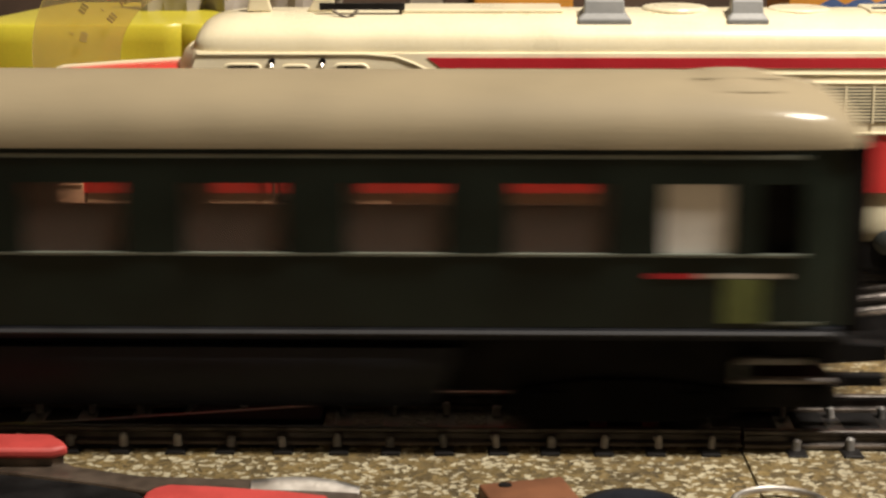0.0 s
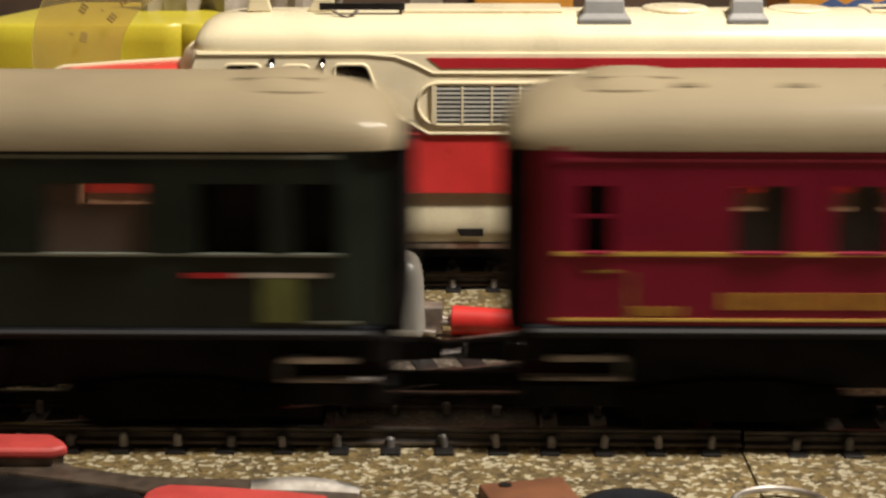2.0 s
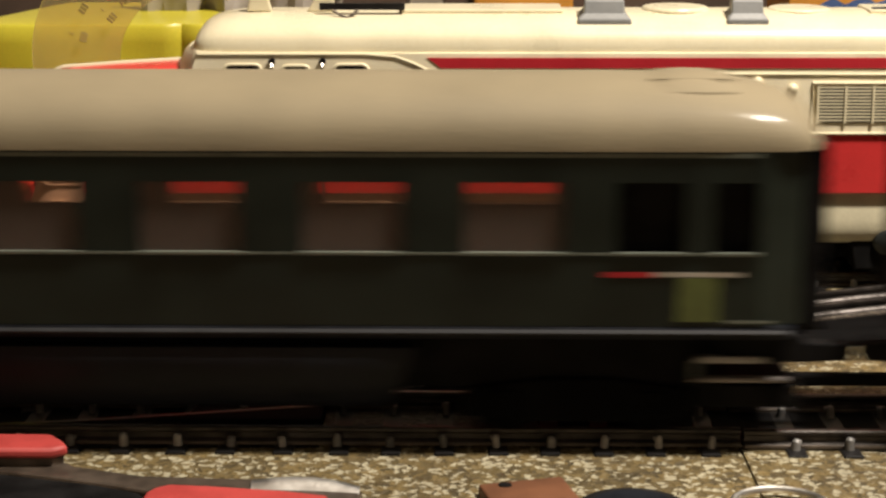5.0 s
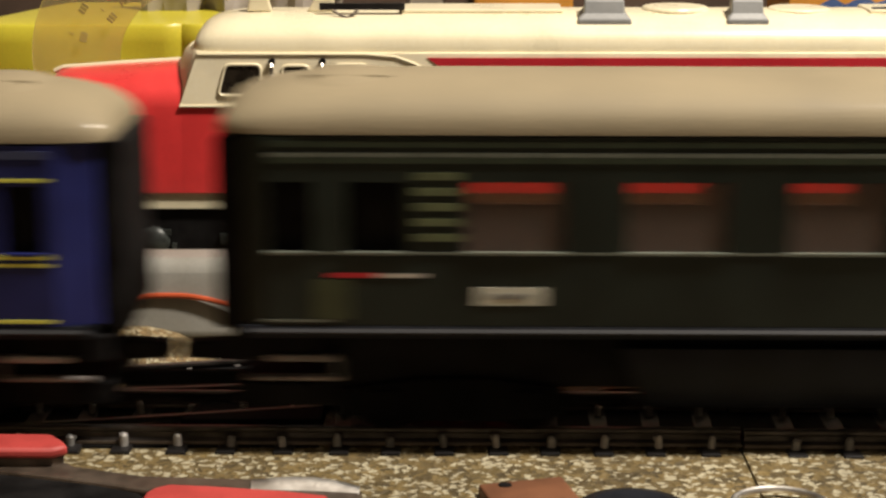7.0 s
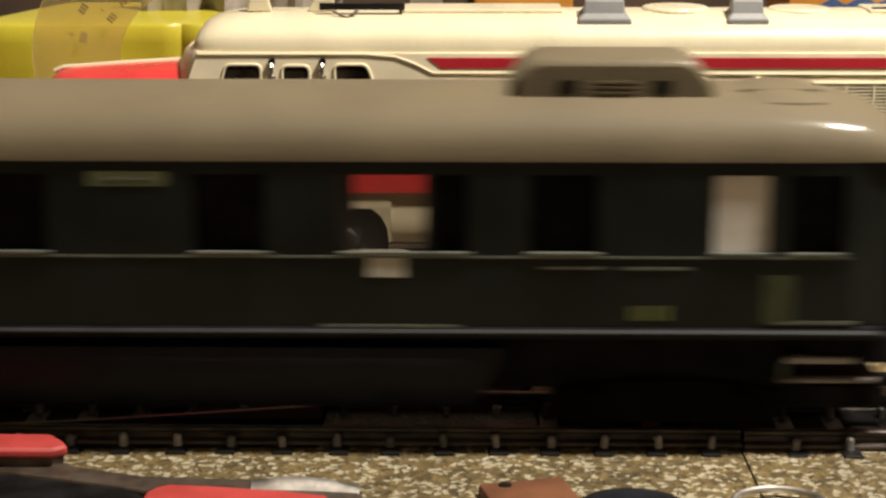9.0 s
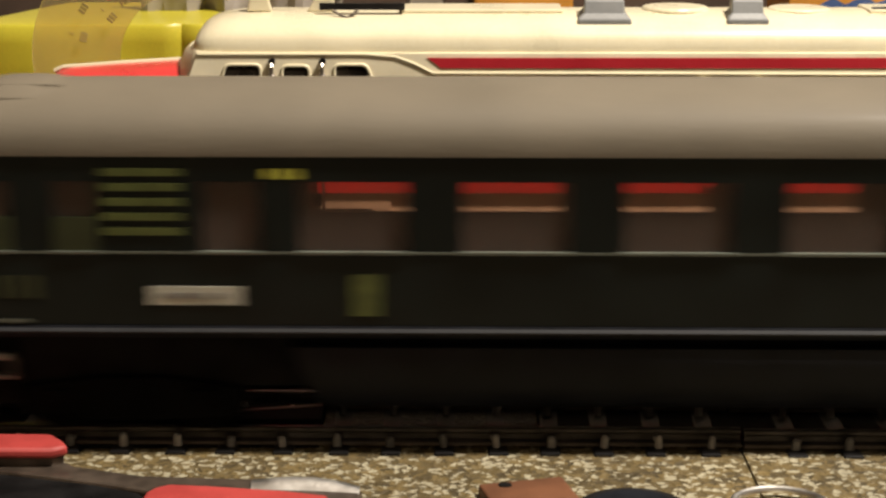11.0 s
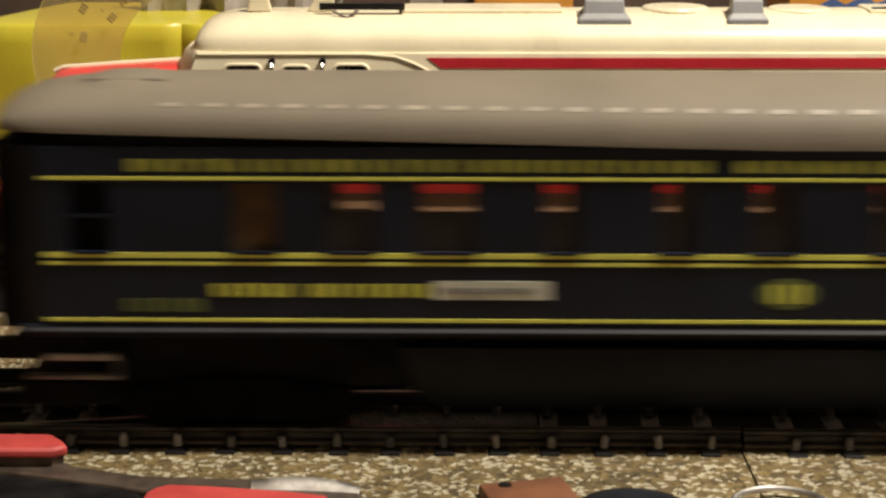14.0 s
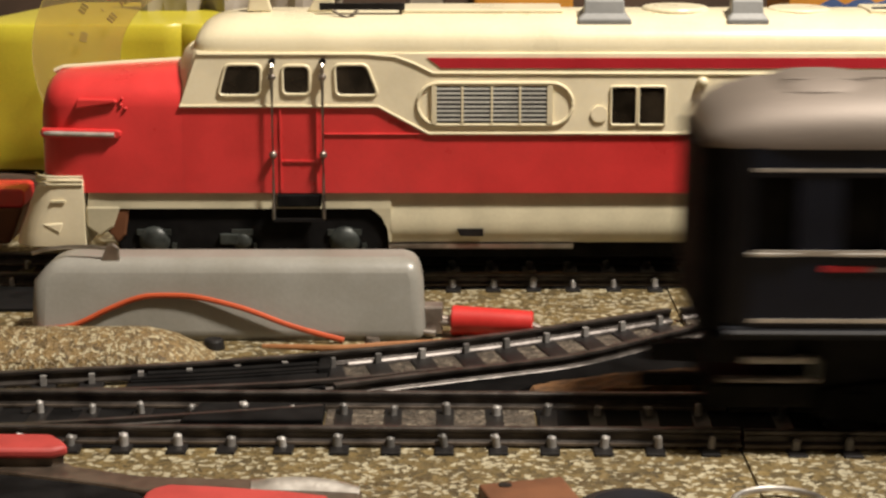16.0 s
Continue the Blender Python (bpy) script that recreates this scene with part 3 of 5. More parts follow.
        for i in range(n):
            p, a, b = Vector(q[i]), Vector(q[i - 1]), Vector(q[(i + 1) % n])
            u, v = (a - p).normalized() * rad, (b - p).normalized() * rad
            rnd += [tuple(p + u * (1 - t) ** 2 + v * t ** 2) for t in (0, 0.25, 0.5, 0.75, 1)]
        bm, rings = B(), []
        for i in range(len(rnd)):
            d = (Vector(rnd[(i + 1) % len(rnd)]) - Vector(rnd[i - 1])).normalized()
            out = Vector((d.y, -d.x))
            if out.dot(Vector(rnd[i]) - sum((Vector(c) for c in q), Vector((0, 0))) / n) < 0:
                out = -out
            rings.append([bm.verts.new((rnd[i][0] + out.x * a, yy + b, rnd[i][1] + out.y * a + z)) for a, b in ((-0.05, 0.05), (0.0, -0.2), (fr * 0.3, -0.34), (fr * 0.7, -0.34), (fr, -0.2), (fr * 1.1, 0.05))])
        for i in range(len(rings)):
            a, b = rings[i - 1], rings[i]
            for k in range(5):
                bm.faces.new((a[k], a[k + 1], b[k + 1], b[k]))
        fr_ob = part(name, bm, CREAM, lo, "cream raised window frame", smooth=True)
        part("pane", slab(B(), [(x, h + z) for x, h in rnd], yy - 0.06, yy + 0.02), WINDOW, fr_ob, "dark window pane")
        return fr_ob
    window([(-40.3, 37.2), (-33.2, 37.2), (-33.0, 42.3), (-38.9, 42.3)])
    window([(-28.7, 37.4), (-24.3, 37.4), (-24.3, 42.1), (-28.7, 42.1)])
    window([(-19.1, 37.2), (-12.0, 37.2), (-13.9, 42.3), (-19.3, 42.3)])
    window([(30.5, 31.8), (34.7, 31.8), (34.7, 38.4), (30.5, 38.4)], 0.42, rad=0.3)
    window([(35.5, 31.8), (39.9, 31.8), (39.9, 38.4), (35.5, 38.4)], 0.42, rad=0.3)
    window([(49.6, 33.3), (54.2, 33.3), (54.2, 38.2), (49.6, 38.2)], 0.5)
    # boarding rails
    for x, top, low in ((-30.8, 43.2, 14.4), (-21.7, 43.2, 14.4), (46.7, 39.4, 20.0), (56.6, 39.4, 20.0)):
        m = STEEL if x < 0 else CREAM
        part("grab_rail", tube(B(), [(x, yy - 0.2, top + z), (x, yy - 1.0, top - 0.8 + z), (x, yy - 1.0, low + z)] if x < 0 else
                               [(x, yy - 0.3, top + z), (x, yy - 0.5, top - 4 + z), (x, yy - 0.3, 30 + z)], 0.38, 8), m, lo, "steel grab rail" if x < 0 else "")
        if x > 0:
            part("grab_rail", tube(B(), [(x, -13.5, 30.2 + z), (x, -13.5, 20.0 + z)], 0.2, 6), RED, lo)
        for h in ((40.4, 26.2) if x < 0 else (39.4,)):
            kb = B()
            bmesh.ops.create_uvsphere(kb, u_segments=10, v_segments=8, radius=0.75 if x < 0 else 1.05, matrix=Matrix.Translation((x, yy - (0.7 if x < 0 else 0.3), h + z)))
            part("rail_boss", kb, PIN if x < 0 else CREAM, lo, smooth=True)
        if x < 0:
            part("boss_hole", rod(B(), (x + 0.1, yy - 0.9, 43.2 + z), (x + 0.1, yy, 43.2 + z), 0.6), BLACK, lo)
    part("ladder", box(B(), -30.9, -21.6, yy - 1.3, yy - 0.7, 13.9 + z, 14.5 + z), BLACK, lo, "dark boarding step")
    part("boarding_step", box(B(), -30.2, -22.2, yy - 0.9, -12.2, 16.6 + z, 18.8 + z), DULL_BLACK, lo, "black boarding step under the cab door", bevel=0.2)
    for x in (-31, -22):
        part("ladder", box(B(), x, x + 0.6, yy - 1.2, yy - 0.8, 14 + z, 19 + z), BLACK, lo)
    # door between the rails
    for b in ((-29.6, -22.9, 24.6, 25.1), (-29.7, -29.3, 19.5, 34.6), (-23.1, -22.7, 19.5, 34.6), (47.6, 55.8, 19.9, 20.5), (47.6, 48.1, 20, 30), (55.3, 55.8, 20, 30)):
        part("door_edge", box(B(), b[0], b[1], -13.75, -13.4, b[2] + z, b[3] + z), RED, lo, bevel=0.1)
    # ventilation grille with rounded ends
    gx0, gx1, gz0, gz1 = -4.6, 23.4, 31.6, 39.2
    out = []
    for i in range(13):
        a = -math.pi / 2 + math.pi * i / 12
        out.append((gx1 - 3.8 + 3.8 * math.cos(a), (gz0 + gz1) / 2 + 3.8 * math.sin(a)))
    for i in range(13):
        a = math.pi / 2 + math.pi * i / 12
        out.append((gx0 + 3.8 + 3.8 * math.cos(a), (gz0 + gz1) / 2 + 3.8 * math.sin(a)))
    g = part("grille", tube(B(), [(x, yy - 0.1, h + z) for x, h in out + out[:1]], 0.35, 8), CREAM, lo, "cream oval grille rim")
    part("grille_back", box(B(), -1.3, 19.3, yy - 0.05, yy + 0.1, 32.0 + z, 38.6 + z), NIGHT, g)
    for i in range(8):
        h = 32.4 + i * 0.8
        part("slat", slab(B(), [(yy - 0.38, h + z), (yy - 0.05, h + 0.05 + z), (yy - 0.05, h + 0.4 + z), (yy - 0.34, h + 0.32 + z)], -1.2, 19.2, "x"), GREY_SLAT, g)
    for x, w in ((-1.6, 0.45), (3.5, 0.2), (8.8, 0.2), (13.9, 0.2), (19.3, 0.5)):
        part("upright", box(B(), x - w, x + w, yy - 0.5, yy, 31.9 + z, 38.8 + z), CREAM, g)
    part("horn_boss", rod(B(), (28.2, yy - 0.3, 33.6 + z), (28.2, yy, 33.6 + z), 1.5, sides=16), CREAM_DULL, lo)
    part("grille_back", box(B(), 67.6, 87.6, yy - 0.05, yy + 0.1, 32.0 + z, 38.6 + z), NIGHT, lo)
    for i in range(11):
        h = 32.3 + i * 0.6
        part("slat", box(B(), 67.6, 87.6, yy - 0.3, yy, h + z, h + 0.28 + z), CREAM, lo)
    for x in (67.6, 72.6, 77.6, 82.6, 87.6):
        part("upright", box(B(), x - 0.2, x + 0.25, yy - 0.5, yy, 31.9 + z, 38.8 + z), CREAM, lo)
    kb = B()
    bmesh.ops.create_uvsphere(kb, u_segments=12, v_segments=8, radius=1.0, matrix=Matrix.Translation((63.0, yy - 0.2, 38.2 + z)))
    part("rail_boss", kb, CREAM, lo, smooth=True)
    part("grille", tube(B(), [(66.6, yy - 0.1, 31.6 + z), (66.6, yy - 0.1, 39.2 + z), (92, yy - 0.1, 39.2 + z)], 0.35, 8), CREAM, lo)
    # maker's mark as a plain dark oblong
    part("small_plate", slab(B(), [(3.2, 10.9 + z), (7.4, 10.9 + z), (7.4, 12.3 + z), (2.6, 12.3 + z)], -13.6, -12.6), BLACK, lo)
    # bogies
    for x in (-35, 100):
        bg = part("bogie", slab(B(), [(x - 24, 4.2 + z), (x + 24, 4.2 + z), (x + 25, 8 + z), (x + 25, 11.5 + z), (x + 22, 15.9 + z), (x - 22.6, 15.9 + z), (x - 25, 10 + z)], -12.4, 12.4), DULL_BLACK, lo, "black bogie", bevel=0.4)
        for dx in (-18.1, -1.9, 16.9):
            big = 2.7 if abs(dx) > 5 else 1.7
            cap = B()
            bmesh.ops.create_uvsphere(cap, u_segments=18, v_segments=10, radius=big * 1.08, matrix=Matrix.Translation((x + dx, -12.3, 9.8 + z)) @ Matrix.Diagonal((1, 0.55, 0.95, 1)))
            box(cap, x + dx - big * 1.15, x + dx + big * 1.15, -12.9, -12.2, 10.9 + z, 12.0 + z)
            box(cap, x + dx + big * 1.2, x + dx + big * 1.5, -12.8, -12.2, 6.5 + z, 9.4 + z)
            part("axle_box", cap, AXLE, bg, "grey-black axle box", smooth=True)
            part("wheel", rod(B(), (x + dx, -9.5, 8.2 + z), (x + dx, -7.2, 8.2 + z), 5.4, sides=28), UNDER, bg)
        part("spring", box(B(), x - 6, x - 2.6, -13.2, -12, 9.2 + z, 11.2 + z), AXLE, bg, bevel=0.2)
    part("underframe", box(B(), -60, X1, -9, 9, 6 + z, 18 + z), DULL_BLACK, lo)
    part("draw_block", slab(B(), [(-62, 12.2 + z), (-60, 15.8 + z), (-57.5, 15.8 + z), (-58.3, 11 + z), (-59.8, 9.4 + z)], -12.9, -11.8), WOOD, lo, "brown block behind the apron", bevel=0.4)
    knurl = part("knurled_strip", box(B(), -10, 24, -12.7, -11.6, 8.4 + z, 9.3 + z), STEEL, lo, "knurled steel strip under the skirt")
    for row in (0, 1):
        kb = B()
        for i in range(42):
            x = -9.6 + i * 0.8 + row * 0.4
            box(kb, x - 0.22, x + 0.22, -12.95, -12.6, 8.5 + row * 0.42 + z, 8.8 + row * 0.42 + z)
        part("knurl_row", kb, STEEL, knurl)
    # roof fittings
    for x, w in ((29.2, 4.9), (55.1, 3.8)):
        def vent(f, y, h):
            return [(x - f, y, h + z), (x + f, y, h + z), (x + f * 0.9, -4, h + 0.6 + z), (x - f * 0.9, -4, h + 0.6 + z)]
        part("roof_vent", loft(B(), [vent(w, -10.5, 48.8), vent(w, -10.6, 50.3), vent(w * 0.76, -9.6, 51.3), vent(w * 0.74, -9.0, 53.6), vent(w * 0.6, -8.2, 54.0)]), GREY_VENT, lo, "grey roof vent", bevel=0.3)
    part("hatch", rod(B(), (43, 0, 50.8 + z), (43, 0, 51.7 + z), 6.4, 6.0, 24), CREAM, lo, bevel=0.4)
    part("hatch", rod(B(), (66, 0, 50.8 + z), (66, 0, 51.5 + z), 6.0, 5.6, 24), CREAM, lo, bevel=0.4)
    part("roof_walk", box(B(), -8, 22, -5.5, 5.5, 50.8 + z, 51.6 + z), CREAM, lo, bevel=0.3)
    part("roof_walk", box(B(), 78, 110, -5.5, 5.5, 50.8 + z, 51.5 + z), CREAM, lo, bevel=0.3)
    part("pantograph_post", slab(B(), [(-36, 51 + z), (-31.4, 51 + z), (-32.6, 55.4 + z), (-35, 56 + z)], -4.2, -2), CREAM, lo, bevel=0.3)
    part("pantograph_post", slab(B(), [(-25, 51 + z), (-20, 51 + z), (-20, 56 + z), (-22, 56 + z)], -4.2, -2), CREAM, lo, bevel=0.3)
    pan = part("pantograph", box(B(), -22.5, -7, -6.6, -5.4, 51.6 + z, 52.8 + z), BLACK, lo, "folded dark pantograph")
    part("pantograph_arm", box(B(), -24, -5, 3, 4, 54.6 + z, 55.4 + z), BLACK, pan)
    part("pantograph_arm", box(B(), -22, -8, -2, -1, 55.2 + z, 56.0 + z), STEEL, pan)
    part("insulator", tube(B(), smooth_line([(-20, -7.4, 51.6 + z), (-17.5, -7.8, 50.4 + z), (-15.5, -7.4, 51.6 + z)]), 0.25, 6), FOOT, pan)
    part("roof_wire", tube(B(), smooth_line([(-40, -3, 54.4 + z), (-37, -3, 53.6 + z), (-30, -3, 54 + z), (-26, -3, 54.6 + z)]), 0.3, 6), STEEL, lo)
    part("roof_wire", tube(B(), [(78, -7, 52.0 + z), (90, -7, 52.2 + z)], 0.25, 6), BLACK, lo)
    return lo


loco()


# ---- things round the track ----
def turnout_motor():
    m = thing("turnout_motor", -36.2, 317, 0, "grey plastic turnout motor housing with rounded corners", "turnout motor")
    case = part("case", loft(B(), [[(-33.4, -6.4, -0.4), (33.4, -6.4, -0.4), (33.2, 7.5, -0.4), (-33.2, 7.5, -0.4)],
                                   [(-33.0, -4.4, 9.8), (33.0, -4.4, 9.8), (32.6, 7.3, 9.8), (-32.6, 7.3, 9.8)],
                                   [(-29.8, -3.2, 13.6), (32.0, -3.2, 13.6), (31.6, 6.5, 13.6), (-29.0, 6.5, 13.6)]]), GREY_BOX, m, "smooth grey housing", bevel=2.3, smooth=True)
    case.modifiers["edge"].segments = 5
    part("lever", slab(B(), [(-21.6, 13), (-18.2, 13), (-18.4, 15.4), (-19.3, 16.2), (-20.4, 15.9)], -2.5, -1.8), STEEL, m, "grey metal lever", bevel=0.3)
    part("lever_link", tube(B(), smooth_line([(-20.2, -2.1, 15.2), (-25, -1.4, 15.4), (-30, -0.6, 14.9), (-33.5, 0, 13.9)]), 0.35, 8), STEEL, m, "thin steel link to the lever")
    part("terminal", rod(B(), (32.4, -2.0, 2.7), (38.6, -3.6, 2.4), 0.55), PIN, m)
    part("terminal_block", box(B(), 32.6, 36.2, -3.4, 0.6, 0.6, 5.4), PIN, m, "dull brass terminal block", bevel=0.35)
    part("terminal", rod(B(), (32.4, -4.0, 1.2), (35, -4.4, 1.0), 0.6), PIN, m)
    part("screw", rod(B(), (24.4, -6.4, -0.2), (24.4, -6.4, 0.9), 1.5, 1.1), FOOT, m, "tarnished screw head")


turnout_motor()


def plug():
    p = thing("banana_plug", 8.4, 314.5, 0.2, "red plastic plug with a metal pin on the foam", "plug", rz=-5)
    part("sleeve", rod(B(), (-6.9, 0, 2.5), (6.9, -0.4, 2.3), 2.55, 2.15, 24), PLUG_RED, p, smooth=True, bevel=0.25)
    part("pin", rod(B(), (-9.5, 0.2, 2.5), (-6.5, 0.1, 2.5), 0.8), PIN, p, "metal pin")
    part("wire_end", rod(B(), (6.6, -0.4, 2.0), (9.2, -1.2, 1.3), 0.7, 0.5), PIN, p)


plug()


def wire(name, pts, r, mat, label):
    return tagged(part(name, tube(B(), smooth_line(pts), r), mat, None, smooth=True), label, "wire")


wire("orange_wire", [(x, 310.6 + 0.205 * h - g, h) for x, h, g in ((-75, 1.4, 0.5), (-69, 2.2, 0.5), (-62.3, 2.9, 0.5), (-55.5, 5.9, 0.5), (-50.6, 7.6, 0.5), (-46, 7.9, 0.55), (-41, 7.6, 0.75), (-33.5, 5.9, 1.1), (-25, 2.9, 1.1), (-16.6, 0.6, 0.8))],
     0.48, ORANGE, "thin orange wire bowed across the grey motor housing")
wire("brown_wire", [(-30, 307.4, 0.2), (-24, 306.2, 0.45), (-17, 305.4, 0.6), (-8, 307.6, 0.6), (4, 310.5, 0.4)], 0.5, BROWN_WIRE, "thin brown wire lying on the foam")


def mound():
    bm = B()
    n, m = 30, 16
    g = []
    for j in range(m + 1):
        row = []
        for i in range(n + 1):
            x, y = -110 + 74.0 * i / n, 289.5 + 18.5 * j / m
            e = min(1, (x + 110) / 1 + 1) * (1 - max(0, (x + 51) / 13.5) ** 2.6)
            s = math.sin(math.pi * min(1, max(0, (j / m)))) ** 0.5
            row.append(bm.verts.new((x, y, max(-0.6, 6.0 * max(0, e) * s - 0.3 + 0.25 * noise.noise(Vector((x, y, 3)) * 0.4)))))
        g.append(row)
    for j in range(m):
        for i in range(n):
            bm.faces.new((g[j][i], g[j][i + 1], g[j + 1][i + 1], g[j + 1][i]))
    edge = [e for e in bm.edges if e.is_boundary]
    r = bmesh.ops.extrude_edge_only(bm, edges=edge)
    for v in [q for q in r["geom"] if isinstance(q, bmesh.types.BMVert)]:
        v.co.z = -1.5
    tagged(part("foam_strip", bm, FOAM_FINE, smooth=True), "rounded strip of speckled brown foam beside the turnout", "foam strip")


mound()
tagged(part("rubber_stud", rod(B(), (-38.0, 306.4, 0.0), (-38.0, 306.4, 1.9), 1.9, 1.6, 20), BLACK, bevel=0.4), "small black rubber stud on the foam", "stud")


def ballast():
    bm = slab(B(), [(13, -0.5), (14, 0.7), (20, 1.5), (27, 2.3), (34, 3.0), (41, 3.5), (46.4, 3.4), (46.6, -0.5)], 277.6, 285.0)
    bmesh.ops.subdivide_edges(bm, edges=bm.edges[:], cuts=3, use_grid_fill=True)
    for v in bm.verts:
        v.co += 0.35 * Vector((noise.noise(v.co * 0.5), noise.noise(v.co * 0.5 + Vector((9, 1, 3))), noise.noise(v.co * 0.5 + Vector((2, 7, 5)))))
    tagged(part("cork_lump", bm, BALLAST), "crumbly brown cork piece beside the main track", "cork piece")
    edge = slab(B(), [(46.9, -0.4), (46.9, 3.5), (48.3, 3.2), (49.6, 2.2), (50.3, 0.8), (50.4, -0.4)], 277.4, 285.4)
    tagged(part("rubber_end", edge, DULL_BLACK, bevel=0.3), "black rounded rubber end against the cork", "rubber end")


ballast()


def foreground():
    h = thing("paint_scraper", 0, 0, 0, "red-handled steel blade tool lying before the track", "hand tool")
    part("handle", slab(B(), [(-110, 251.5), (-53.6, 250.2), (-51.6, 247.5), (-50.4, 245.2), (-52.4, 243.8), (-110, 244.2)], 2.8, 4.3, "z"), TOOL_RED, h, "red plastic grip", bevel=0.5, smooth=True)
    part("tang", slab(B(), [(-110, 251), (-53, 249.6), (-51.0, 245.6), (-52.5, 244.4), (-110, 244.6)], 0.3, 2.8, "z"), FOOT, h, "brown tarnished tang", bevel=0.3)
    # Curved tip in brighter metal is added to give the blade its glint.
    rings = []
    for i in range(13):
        t = i / 12
        x, up, back = -25 + 14.2 * t, math.sin(math.pi * min(1, 0.25 + 0.55 * t)), -1.6 * t ** 3
        rings.append([(x, y - 1.4 + back, 0.85 + hh * up) for y, hh in ((239.7, 0.6), (239.3, 1.5), (238.6, 1.95), (237.8, 1.75), (237.0, 1.15), (236.2, 0.3), (236.2, 0.0), (239.7, 0.0))])
    part("tip", loft(B(), rings), TIN, h, "bright curved tip added for the blade's glint", smooth=True)
    part("blade", slab(B(), [(-100, 249.8), (-53.0, 248.6), (-49.6, 244.8), (-40.0, 241.0), (-28.6, 239.9), (-16.7, 239.5), (-12.1, 237.3), (-10.5, 234.8), (-10.7, 231.3), (-16.2, 229.7), (-29.6, 231.6),
                             (-38.5, 235.2), (-46, 238.2), (-58, 242.3), (-100, 247.0)], 0.25, 1.6, "z"), BLADE, h, "streaked steel blade", bevel=0.45)
    part("sheath", slab(B(), [(-100, 247.4), (-59.0, 242.6), (-46, 238.6), (-39.5, 235.4), (-38, 233), (-100, 233)], 0.0, 1.2, "z"), DULL_BLACK, h, "black plastic sheath", bevel=0.3)
    b = thing("red_bar", 0, 0, 0, "red plastic bar lying on the steel blade", "plastic bar")
    part("bar", slab(B(), [(-38.1, 232.4), (-37.2, 234.1), (-35.4, 235.4), (-29.5, 234.6), (-20.6, 233.0), (-14.7, 231.2), (-13.6, 226.5), (-38.4, 226.5)], 0.2, 2.5, "z"), TOOL_RED, b, bevel=0.5)
    w = thing("wooden_block", 10.6, 237.6, 0, "small red-brown wooden block with a drilled hole", "wooden block", rz=13)
    part("block", slab(B(), [(-5.8, -0.2), (5.6, -0.2), (5.6, 1.7), (-5.8, 1.5)], -7, 1.6), WOOD, w, bevel=0.3)
    part("hole", rod(B(), (-2.5, 0.2, 0.8), (-2.5, 0.2, 1.66), 0.9), BLACK, w, "dark drilled hole")
    d = thing("black_lid", 24.1, 229.2, 0, "black round plastic lid lying on the foam", "lid")
    part("disc", rod(B(), (0, 0, -0.2), (0, 0, 1.7), 7.6, 7.2, 40), BLACK, d, bevel=0.5)
    part("centre", rod(B(), (0, 0, 1.6), (0, 0, 1.9), 5.6, 5.4, 36), UNDER, d)
    r = thing("steel_ring", 43.0, 230.6, 0, "thin bright steel split ring", "ring")
    pts = [(6.1 * math.cos(2 * math.pi * i / 48), 6.1 * math.sin(2 * math.pi * i / 48), 1.2) for i in range(49)]
    part("hoop", tube(B(), pts, 0.5, 8), TIN, r, smooth=True)
    s = thing("pale_strip", 58.5, 233.4, 0, "pale pink plastic strip lying on the foam", "plastic strip", rz=8)
    part("strip", box(B(), -9, 22, -1.6, 0.4, 0, 1.0), MILK, s, bevel=0.3)


foreground()


